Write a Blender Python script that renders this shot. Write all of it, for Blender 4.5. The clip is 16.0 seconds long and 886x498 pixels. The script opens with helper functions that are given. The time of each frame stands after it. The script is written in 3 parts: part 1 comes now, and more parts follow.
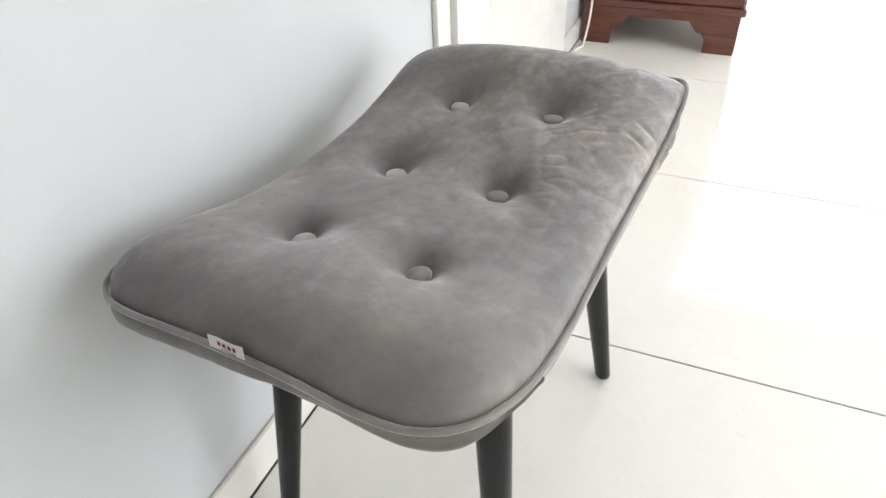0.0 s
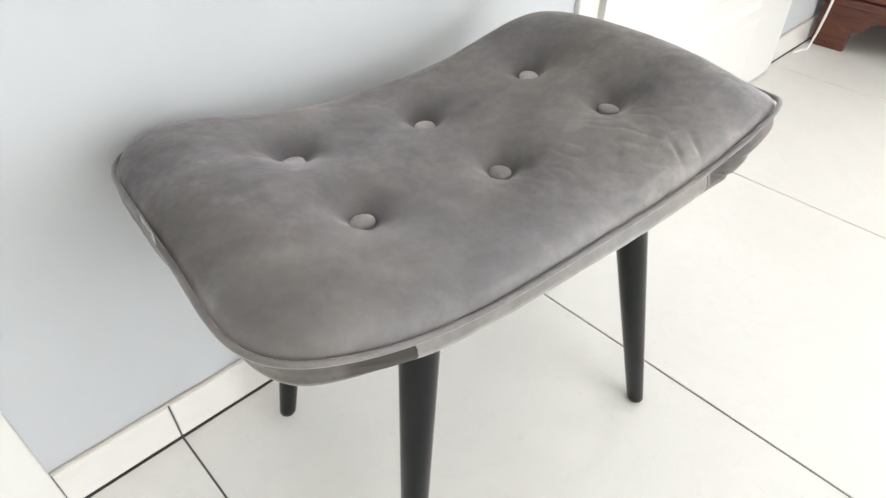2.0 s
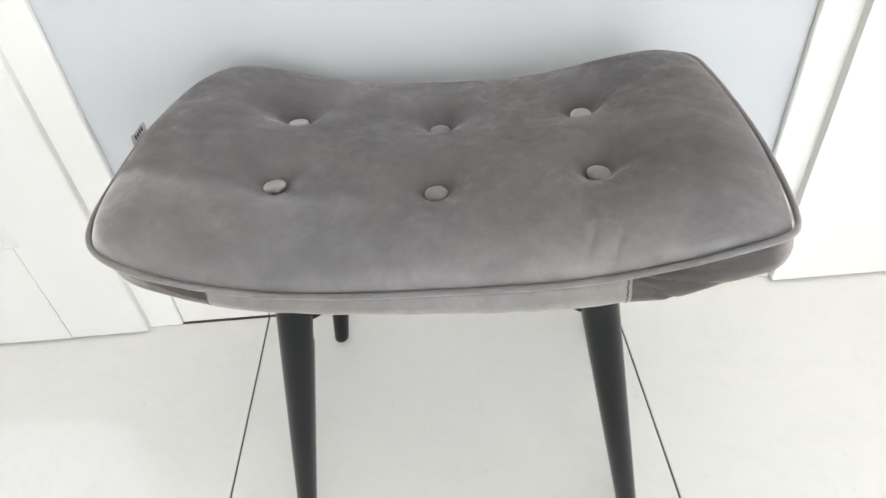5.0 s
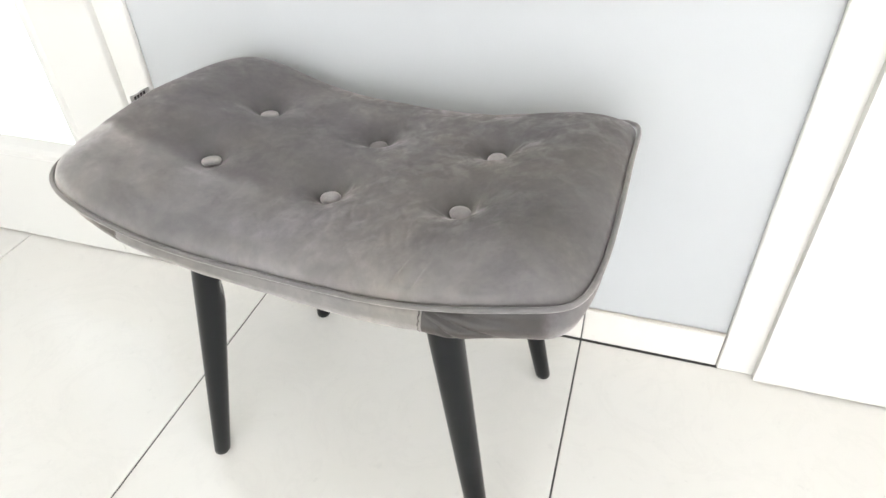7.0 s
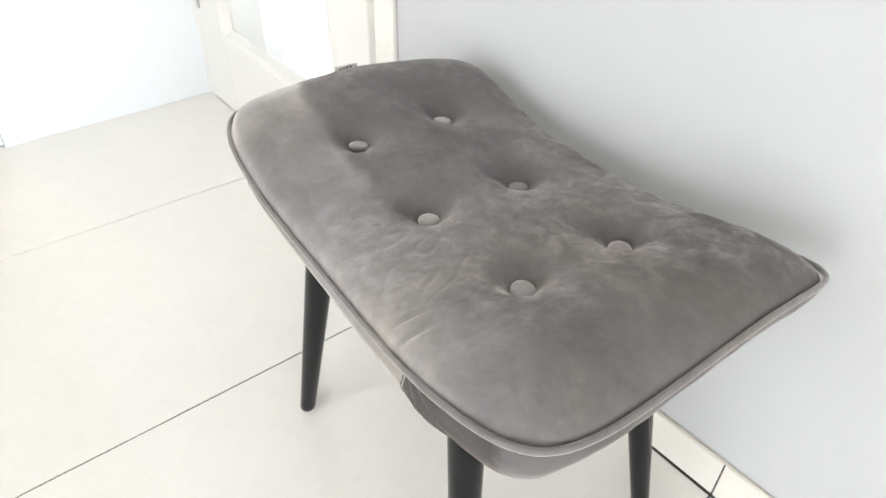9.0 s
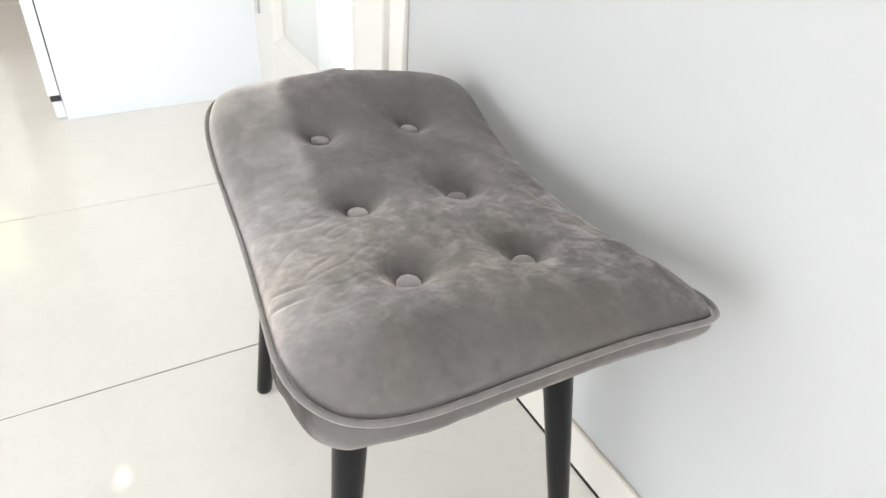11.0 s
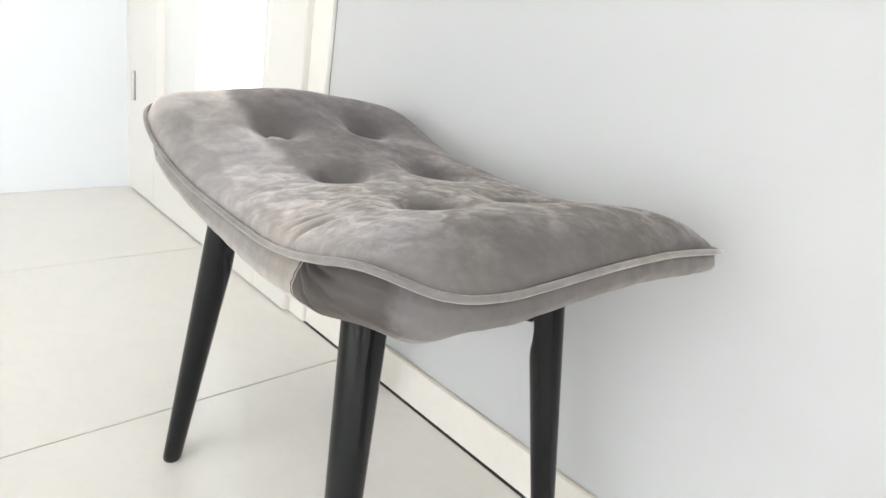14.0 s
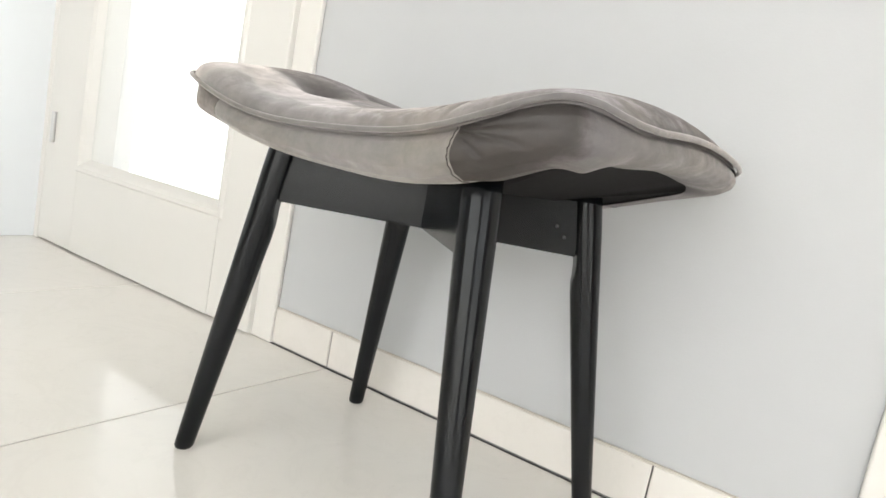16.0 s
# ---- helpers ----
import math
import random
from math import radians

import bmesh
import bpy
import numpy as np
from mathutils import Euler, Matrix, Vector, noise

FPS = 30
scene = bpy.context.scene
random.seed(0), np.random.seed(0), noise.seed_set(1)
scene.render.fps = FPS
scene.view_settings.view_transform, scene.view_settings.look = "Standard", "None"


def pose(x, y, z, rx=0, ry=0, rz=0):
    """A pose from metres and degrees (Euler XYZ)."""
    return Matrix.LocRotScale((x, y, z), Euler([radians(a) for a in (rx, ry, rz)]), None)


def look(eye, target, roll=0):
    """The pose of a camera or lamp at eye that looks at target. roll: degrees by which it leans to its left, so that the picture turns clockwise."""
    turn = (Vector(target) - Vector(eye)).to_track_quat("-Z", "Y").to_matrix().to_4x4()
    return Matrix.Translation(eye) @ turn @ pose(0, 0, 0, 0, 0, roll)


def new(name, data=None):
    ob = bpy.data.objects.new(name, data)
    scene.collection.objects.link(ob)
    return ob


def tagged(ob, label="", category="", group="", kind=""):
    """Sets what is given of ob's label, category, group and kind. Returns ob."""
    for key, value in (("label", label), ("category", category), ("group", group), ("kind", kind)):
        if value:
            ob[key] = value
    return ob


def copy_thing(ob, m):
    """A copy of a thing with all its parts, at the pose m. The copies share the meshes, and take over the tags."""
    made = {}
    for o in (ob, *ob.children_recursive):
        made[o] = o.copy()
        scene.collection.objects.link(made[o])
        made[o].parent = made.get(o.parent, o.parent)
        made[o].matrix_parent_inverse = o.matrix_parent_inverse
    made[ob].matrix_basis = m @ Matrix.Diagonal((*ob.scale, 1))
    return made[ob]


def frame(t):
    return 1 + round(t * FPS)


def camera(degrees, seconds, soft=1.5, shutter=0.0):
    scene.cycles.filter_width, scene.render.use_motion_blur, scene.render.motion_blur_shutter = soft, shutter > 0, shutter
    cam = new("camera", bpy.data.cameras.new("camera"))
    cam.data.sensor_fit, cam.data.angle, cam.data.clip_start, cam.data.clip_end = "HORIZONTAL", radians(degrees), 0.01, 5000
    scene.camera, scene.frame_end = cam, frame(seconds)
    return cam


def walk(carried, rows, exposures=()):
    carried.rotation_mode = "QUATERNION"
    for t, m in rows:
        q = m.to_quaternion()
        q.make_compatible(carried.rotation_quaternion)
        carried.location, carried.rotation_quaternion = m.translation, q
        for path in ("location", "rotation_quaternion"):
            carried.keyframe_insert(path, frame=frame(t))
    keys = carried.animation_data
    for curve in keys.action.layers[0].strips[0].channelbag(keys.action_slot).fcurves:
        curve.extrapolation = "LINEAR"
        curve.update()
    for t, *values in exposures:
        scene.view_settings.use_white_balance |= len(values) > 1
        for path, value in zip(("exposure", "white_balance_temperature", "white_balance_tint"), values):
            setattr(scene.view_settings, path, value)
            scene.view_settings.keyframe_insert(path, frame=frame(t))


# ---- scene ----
cam = camera(69.3, 16.0, 1.5)
EXPOSURES = [(0.0, 0.04, 6280, 10.5), (2.2, 0.065, 6280, 10.5), (3.4, -0.015, 6200, 10.5), (4.1, -0.08, 6150, 10.5), (6.4, 0.11, 6250, 10.5), (8.0, 0.1, 6370, 10.5), (9.5, 0.06, 6370, 10.5), (12.0, 0.0, 6400, 10.5), (14.0, -0.05, 6430, 10.5), (15.0, -0.08, 6500, 10.5), (16.0, -0.16, 6600, 10.5)]
PATH = [
    (0, (-0.502, -0.467, 0.803), (0.943, 0.197, -0.41), -2.7),
    (0.5, (-0.496, -0.482, 0.802), (0.892, 0.281, -0.419), -3.4),
    (1, (-0.475, -0.512, 0.798), (0.785, 0.417, -0.446), -3.0),
    (1.5, (-0.435, -0.563, 0.796), (0.701, 0.473, -0.483), -3.5),
    (2, (-0.376, -0.639, 0.798), (0.657, 0.477, -0.5), -0.4),
    (2.5, (-0.304, -0.725, 0.802), (0.493, 0.495, -0.568), -0.7),
    (3, (-0.235, -0.797, 0.815), (0.442, 0.53, -0.519), -1.5),
    (3.5, (-0.192, -0.827, 0.812), (0.376, 0.55, -0.523), -1.6),
    (4, (-0.128, -0.802, 0.809), (0.349, 0.644, -0.487), -2.5),
    (4.2, (-0.093, -0.787, 0.807), (0.277, 0.667, -0.515), -2.5),
    (6.3, (0.235, -0.834, 0.86), (-0.176, 0.666, -0.399), -5.1),
    (6.5, (0.27, -0.838, 0.87), (-0.17, 0.655, -0.386), -3.5),
    (7, (0.327, -0.804, 0.842), (-0.168, 0.666, -0.42), -2.0),
    (7.5, (0.363, -0.732, 0.825), (-0.382, 0.614, -0.453), -1.8),
    (8, (0.396, -0.68, 0.835), (-0.484, 0.556, -0.469), -0.7),
    (8.5, (0.413, -0.652, 0.827), (-0.613, 0.484, -0.46), -0.5),
    (9, (0.458, -0.622, 0.829), (-0.768, 0.378, -0.394), 1.0),
    (9.5, (0.528, -0.57, 0.825), (-0.844, 0.275, -0.359), 3.0),
    (9.7, (0.549, -0.543, 0.825), (-0.845, 0.288, -0.342), 4.0),
    (11.8, (0.583, -0.516, 0.806), (-0.781, 0.377, -0.352), 5.4),
    (12, (0.585, -0.531, 0.788), (-0.756, 0.392, -0.373), 5.1),
    (12.5, (0.576, -0.555, 0.76), (-0.786, 0.46, -0.295), 4.9),
    (13, (0.575, -0.583, 0.701), (-0.766, 0.545, -0.263), 3.9),
    (13.5, (0.562, -0.615, 0.656), (-0.746, 0.637, -0.194), 7.0),
    (14, (0.545, -0.666, 0.629), (-0.757, 0.691, -0.051), 9.6),
    (14.5, (0.524, -0.738, 0.569), (-0.715, 0.741, 0.041), 10.1),
    (15, (0.493, -0.812, 0.516), (-0.697, 0.739, 0.097), 9.7),
    (15.5, (0.481, -0.843, 0.47), (-0.679, 0.754, 0.146), 10.2),
    (16, (0.471, -0.87, 0.423), (-0.601, 0.796, 0.144), 10.8),
]
walk(cam, [(t, look(eye, target, roll)) for t, eye, target, roll in PATH], EXPOSURES)

# ---- world and light ----
world = bpy.data.worlds.new("sky")
scene.world = world
world.use_nodes = True
wn = world.node_tree
sky = wn.nodes.new("ShaderNodeTexSky")
sky.sky_type = "NISHITA"
sky.sun_disc = False
sky.sun_elevation, sky.sun_rotation = radians(64), radians(180)
wn.nodes["Background"].inputs["Strength"].default_value = 0.12
wn.links.new(sky.outputs[0], wn.nodes["Background"].inputs["Color"])


def area_lamp(name, at, aim, w, h, power, color):
    data = bpy.data.lights.new(name, "AREA")
    data.shape, data.size, data.size_y = "RECTANGLE", w, h
    data.energy, data.color = power, color
    ob = new(name, data)
    ob.matrix_world = look(at, aim)
    return tagged(ob, kind="structure")


sun_data = bpy.data.lights.new("sun", "SUN")
sun_data.energy, sun_data.angle, sun_data.color = 0.3, radians(12), (1.0, 0.96, 0.9)
sun = new("sun", sun_data)
sun.matrix_world = look((-0.5, -6.0, 11.0), (0, -1.0, 0.0))

area_lamp("east_window_light", (3.46, -1.875, 1.2), (0, -1.875, 1.2), 2.7, 2.36, 62, (1.0, 0.985, 0.955))
# added fill from the unseen south side, lights the stool's front
area_lamp("south_fill_light", (0.7, -3.62, 1.17), (0.7, 0, 1.17), 3.3, 2.24, 104, (1.0, 0.985, 0.955))


def spot_lamp(x, y):
    """The light of one recessed ceiling spot."""
    data = bpy.data.lights.new("ceiling_spot_light", "SPOT")
    data.energy, data.color, data.shadow_soft_size = 36, (1.0, 0.74, 0.5), 0.02
    data.spot_size, data.spot_blend = radians(75), 0.6
    ob = new("ceiling_spot_light", data)
    ob.matrix_world = look((x, y, 2.488), (x, y + 0.0001, 0))
    tagged(ob, kind="structure")


spot_lamp(-2.19, -0.84)
spot_lamp(-2.17, -2.9)


# ---- materials ----
def material(name):
    m = bpy.data.materials.new(name)
    m.use_nodes = True
    return m, m.node_tree, m.node_tree.nodes["Principled BSDF"]


def node(nt, kind, **values):
    n = nt.nodes.new(kind)
    for key, value in values.items():
        n.inputs[key].default_value = value
    return n


def noise_tex(nt, coord, scale, detail=4.0, rough=0.55, distortion=0.0):
    n = node(nt, "ShaderNodeTexNoise", Scale=scale, Detail=detail, Roughness=rough, Distortion=distortion)
    nt.links.new(coord, n.inputs["Vector"])
    return n.outputs["Fac"]


def ramp(nt, fac, stops):
    r = nt.nodes.new("ShaderNodeValToRGB")
    while len(r.color_ramp.elements) < len(stops):
        r.color_ramp.elements.new(0.5)
    for e, (p, c) in zip(r.color_ramp.elements, stops):
        e.position, e.color = p, (*c, 1) if len(c) == 3 else c
    nt.links.new(fac, r.inputs["Fac"])
    return r.outputs["Color"]


def mix_color(nt, fac, a, b, blend="MIX"):
    m = nt.nodes.new("ShaderNodeMix")
    m.data_type, m.blend_type = "RGBA", blend
    for sock, value in ((m.inputs["Factor"], fac), (m.inputs["A"], a), (m.inputs["B"], b)):
        if hasattr(value, "is_linked"):
            nt.links.new(value, sock)
        elif isinstance(value, tuple):
            sock.default_value = (*value, 1)
        else:
            sock.default_value = value
    return m.outputs["Result"]


def bump(nt, bsdf, height, strength, distance, chain=None):
    b = node(nt, "ShaderNodeBump", Strength=strength, Distance=distance)
    nt.links.new(height, b.inputs["Height"])
    if chain:
        nt.links.new(chain, b.inputs["Normal"])
    nt.links.new(b.outputs["Normal"], bsdf.inputs["Normal"])
    return b.outputs["Normal"]


def coords(nt, kind="Object"):
    return nt.nodes.new("ShaderNodeTexCoord").outputs[kind]


def calc(nt, op, a, b=0.0, c=0.0):
    n = nt.nodes.new("ShaderNodeMath")
    n.operation = op
    for sock, value in zip(n.inputs, (a, b, c)):
        if hasattr(value, "is_linked"):
            nt.links.new(value, sock)
        else:
            sock.default_value = value
    return n.outputs[0]


def span(nt, value, lo, hi, to_lo=0.0, to_hi=1.0):
    n = nt.nodes.new("ShaderNodeMapRange")
    n.interpolation_type = "SMOOTHSTEP"
    nt.links.new(value, n.inputs["Value"])
    for name, v in (("From Min", lo), ("From Max", hi), ("To Min", to_lo), ("To Max", to_hi)):
        n.inputs[name].default_value = v
    return n.outputs[0]


def laid_over(nt, normal, x, y):
    """The normal of a pile that lies over by x and y."""
    vec = nt.nodes.new("ShaderNodeCombineXYZ")
    for value, sock in ((x, vec.inputs["X"]), (y, vec.inputs["Y"])):
        if hasattr(value, "is_linked"):
            nt.links.new(value, sock)
        else:
            sock.default_value = value
    way = nt.nodes.new("ShaderNodeVectorTransform")
    way.vector_type, way.convert_from, way.convert_to = "VECTOR", "OBJECT", "WORLD"
    nt.links.new(vec.outputs[0], way.inputs[0])
    add = nt.nodes.new("ShaderNodeVectorMath")
    nt.links.new(normal, add.inputs[0])
    nt.links.new(way.outputs[0], add.inputs[1])
    unit = nt.nodes.new("ShaderNodeVectorMath")
    unit.operation = "NORMALIZE"
    nt.links.new(add.outputs[0], unit.inputs[0])
    return unit.outputs[0]


def seat_nap(nt, co, big, brush):
    """How the pile of the seat lies: stroked flat in a strip along the front, sat on and crushed in the middle, upright
    at the quiet end.
    Gives the strip, a wavy ridge in it, the lip whose sheen is painted, the sat-on stretch, the raised end, the crushed
    flakes and the lean in x and y."""
    sep = nt.nodes.new("ShaderNodeSeparateXYZ")
    nt.links.new(co, sep.inputs[0])
    x, y = sep.outputs["X"], sep.outputs["Y"]
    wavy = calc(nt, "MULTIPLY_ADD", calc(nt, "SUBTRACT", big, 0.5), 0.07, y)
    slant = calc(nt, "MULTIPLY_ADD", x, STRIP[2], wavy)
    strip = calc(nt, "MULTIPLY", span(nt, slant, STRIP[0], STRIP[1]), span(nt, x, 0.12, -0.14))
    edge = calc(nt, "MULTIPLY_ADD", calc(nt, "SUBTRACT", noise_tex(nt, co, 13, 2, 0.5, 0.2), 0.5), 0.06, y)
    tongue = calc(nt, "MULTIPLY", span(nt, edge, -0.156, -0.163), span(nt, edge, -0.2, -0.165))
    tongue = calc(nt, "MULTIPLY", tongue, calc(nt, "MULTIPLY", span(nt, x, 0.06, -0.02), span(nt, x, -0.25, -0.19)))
    lip_sheen = calc(nt, "MULTIPLY", span(nt, wavy, -0.11, -0.205), span(nt, x, -0.17, 0.03, 0.35, 1.0))
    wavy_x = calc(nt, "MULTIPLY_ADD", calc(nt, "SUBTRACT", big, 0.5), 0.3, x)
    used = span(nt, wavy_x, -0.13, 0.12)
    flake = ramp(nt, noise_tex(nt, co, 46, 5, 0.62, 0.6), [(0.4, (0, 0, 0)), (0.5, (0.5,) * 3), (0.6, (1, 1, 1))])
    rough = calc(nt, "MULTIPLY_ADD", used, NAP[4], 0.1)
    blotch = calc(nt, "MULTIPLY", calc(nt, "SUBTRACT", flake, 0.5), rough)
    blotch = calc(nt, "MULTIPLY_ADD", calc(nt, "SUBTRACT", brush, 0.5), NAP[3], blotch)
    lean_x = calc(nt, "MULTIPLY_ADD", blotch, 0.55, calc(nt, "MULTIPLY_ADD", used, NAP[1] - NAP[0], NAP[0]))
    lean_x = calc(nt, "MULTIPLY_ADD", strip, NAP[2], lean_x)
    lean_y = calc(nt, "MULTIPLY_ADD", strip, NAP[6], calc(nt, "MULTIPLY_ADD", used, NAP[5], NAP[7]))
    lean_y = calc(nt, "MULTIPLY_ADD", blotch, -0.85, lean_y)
    return strip, tongue, lip_sheen, used, span(nt, wavy_x, 0.15, 0.25), flake, lean_x, lean_y


STRIP = (-0.09, -0.112, 0.1)
NAP = (0.14, -0.07, -0.25, -0.25, 0.19, -0.2, 0.04, -0.16)


def velvet(name, dark, light, sheen=0.6, brushed=False, lean=0.0, soft=0.5, wrap_sheen=False):
    """Short-pile velvet: broad soft shading of the nap, crushed streaks and, on the seat, a stroked strip along the front."""
    m, nt, bsdf = material(name)
    co = coords(nt)
    big = noise_tex(nt, co, 7, 3, 0.5, 0.3)
    mid = noise_tex(nt, co, 26, 5, 0.62, 0.4)
    small = noise_tex(nt, co, 90, 4, 0.6, 0.6)
    fine = noise_tex(nt, co, 900, 2, 0.5)
    brush = noise_tex(nt, co, 27, 6, 0.66, 0.12)
    base = mix_color(nt, ramp(nt, big, [(0.35, (0, 0, 0)), (0.68, (1, 1, 1))]), dark, light)
    base = mix_color(nt, 1.0, base, ramp(nt, mid, [(0.36, (0.92, 0.92, 0.92)), (0.52, (1.0, 1.0, 1.0)), (0.66, (1.1, 1.09, 1.08))]), "MULTIPLY")
    base = mix_color(nt, 0.6, base, ramp(nt, small, [(0.38, (0.93, 0.93, 0.93)), (0.66, (1.08, 1.07, 1.06))]), "MULTIPLY")
    turn = nt.nodes.new("ShaderNodeMapping")
    turn.inputs["Rotation"].default_value = (0, 0, radians(28))
    turn.inputs["Scale"].default_value = (16, 75, 40)
    nt.links.new(co, turn.inputs["Vector"])
    streak = noise_tex(nt, turn.outputs[0], 1.0, 4, 0.6, 0.8)
    hue = ramp(nt, noise_tex(nt, co, 5.5, 4, 0.6, 0.5), [(0.36, (0.99, 0.99, 1.03)), (0.5, (1, 1, 1)), (0.62, (1.02, 1.0, 0.96))])
    base = mix_color(nt, 1.0, base, hue, "MULTIPLY")
    tone = mix_color(nt, 1.0, base, (sheen * 0.99, sheen * 0.985, sheen * 1.0), "MULTIPLY")
    even = tone
    tone = mix_color(nt, 1.0, tone, ramp(nt, brush, [(0.32, (0.84, 0.84, 0.84)), (0.46, (0.95, 0.95, 0.95)), (0.55, (1.04, 1.04, 1.04)), (0.68, (1.17, 1.165, 1.155))]), "MULTIPLY")
    crush = ramp(nt, small, [(0.34, (0.84, 0.84, 0.85)), (0.5, (1, 1, 1)), (0.66, (1.18, 1.17, 1.15))])
    tone = mix_color(nt, 0.75, tone, crush, "MULTIPLY")
    scuff = ramp(nt, noise_tex(nt, co, 17, 6, 0.72, 0.5), [(0.56, (0, 0, 0)), (0.68, (1, 1, 1))])
    tone = mix_color(nt, scuff, tone, mix_color(nt, 1.0, tone, (1.3, 1.3, 1.3), "MULTIPLY"))
    base = mix_color(nt, scuff, base, mix_color(nt, 1.0, base, (1.14, 1.14, 1.14), "MULTIPLY"))
    shade = ramp(nt, noise_tex(nt, co, 11, 5, 0.65, 0.9), [(0.38, (0.86, 0.86, 0.875)), (0.5, (1, 1, 1))])
    base = mix_color(nt, 1.0, base, shade, "MULTIPLY")
    bsdf.inputs["Roughness"].default_value = 0.52
    bsdf.inputs["Specular IOR Level"].default_value = 0.45
    first = bump(nt, bsdf, mid, 0.16 if brushed else 0.22, 0.003)
    first = bump(nt, bsdf, streak, 0.04, 0.002, first)
    last = bump(nt, bsdf, fine, 0.3, 0.0005, first)
    if brushed:
        strip, tongue, lip_sheen, used, raised, flake, lean_x, lean_y = seat_nap(nt, co, big, brush)
        # nap sheen painted as colour: strip and lip paler, quiet and raised ends darker
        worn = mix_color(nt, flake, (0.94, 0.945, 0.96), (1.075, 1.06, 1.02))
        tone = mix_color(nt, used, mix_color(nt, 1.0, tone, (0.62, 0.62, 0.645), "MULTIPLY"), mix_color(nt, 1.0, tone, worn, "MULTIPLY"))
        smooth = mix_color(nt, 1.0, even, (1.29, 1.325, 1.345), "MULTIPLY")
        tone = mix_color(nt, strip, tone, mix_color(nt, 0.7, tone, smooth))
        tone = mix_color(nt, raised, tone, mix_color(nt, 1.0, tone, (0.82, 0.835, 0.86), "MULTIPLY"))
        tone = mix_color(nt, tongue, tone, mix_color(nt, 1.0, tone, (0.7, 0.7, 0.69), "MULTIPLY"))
        tone = mix_color(nt, lip_sheen, tone, mix_color(nt, 1.0, tone, (1.2, 1.205, 1.22), "MULTIPLY"))
        base = mix_color(nt, lip_sheen, base, mix_color(nt, 1.0, base, (1.95, 1.97, 1.98), "MULTIPLY"))
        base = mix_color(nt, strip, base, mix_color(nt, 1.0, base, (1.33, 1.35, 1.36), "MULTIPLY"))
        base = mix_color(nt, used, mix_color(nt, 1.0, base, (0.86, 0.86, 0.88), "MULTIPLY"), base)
        last = laid_over(nt, last, lean_x, lean_y)
    elif not wrap_sheen and lean:
        last = laid_over(nt, last, -lean, 0.0)
    if wrap_sheen:
        # a wrapped end: nap sheen painted in, pale round the tip, dark towards the front seam
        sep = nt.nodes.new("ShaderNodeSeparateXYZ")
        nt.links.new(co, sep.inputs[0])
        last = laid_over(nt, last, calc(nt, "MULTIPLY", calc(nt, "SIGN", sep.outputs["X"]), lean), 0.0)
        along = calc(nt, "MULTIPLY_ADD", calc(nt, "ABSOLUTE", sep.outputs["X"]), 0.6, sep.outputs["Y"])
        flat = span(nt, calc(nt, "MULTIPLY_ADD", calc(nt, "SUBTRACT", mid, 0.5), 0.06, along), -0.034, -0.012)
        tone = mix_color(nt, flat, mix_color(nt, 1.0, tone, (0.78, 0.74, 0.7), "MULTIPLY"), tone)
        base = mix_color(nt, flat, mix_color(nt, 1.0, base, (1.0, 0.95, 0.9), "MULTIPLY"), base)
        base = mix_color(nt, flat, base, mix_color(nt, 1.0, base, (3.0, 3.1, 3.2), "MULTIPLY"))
    nt.links.new(base, bsdf.inputs["Base Color"])
    nt.links.new(last, bsdf.inputs["Normal"])
    pile = nt.nodes.new("ShaderNodeBsdfSheen")
    pile.distribution = "MICROFIBER"
    pile.inputs["Roughness"].default_value = soft
    nt.links.new(tone, pile.inputs["Color"])
    nt.links.new(last, pile.inputs["Normal"])
    both = nt.nodes.new("ShaderNodeAddShader")
    nt.links.new(bsdf.outputs[0], both.inputs[0])
    nt.links.new(pile.outputs[0], both.inputs[1])
    nt.links.new(both.outputs[0], nt.nodes["Material Output"].inputs["Surface"])
    return m


def plain(name, color, rough, spec=0.5, vary=0.04, scale=6.0, bump_scale=0.0, bump_depth=0.0, metal=0.0, coat=0.0):
    m, nt, bsdf = material(name)
    co = coords(nt)
    n1 = noise_tex(nt, co, scale, 5, 0.6, 0.4)
    n2 = noise_tex(nt, co, scale * 9, 3, 0.5)
    lo = tuple(c * (1 - vary) for c in color)
    hi = tuple(min(1, c * (1 + vary)) for c in color)
    base = mix_color(nt, n1, lo, hi)
    base = mix_color(nt, 0.5, base, ramp(nt, n2, [(0.35, (1 - vary,) * 3), (0.65, (1, 1, 1))]), "MULTIPLY")
    nt.links.new(base, bsdf.inputs["Base Color"])
    r = nt.nodes.new("ShaderNodeMapRange")
    nt.links.new(n2, r.inputs["Value"])
    r.inputs["To Min"].default_value, r.inputs["To Max"].default_value = rough * 0.85, min(1, rough * 1.15)
    nt.links.new(r.outputs[0], bsdf.inputs["Roughness"])
    bsdf.inputs["Specular IOR Level"].default_value = spec
    bsdf.inputs["Metallic"].default_value = metal
    bsdf.inputs["Coat Weight"].default_value = coat
    if bump_depth:
        bump(nt, bsdf, noise_tex(nt, co, bump_scale, 3, 0.6), 0.4, bump_depth)
    return m


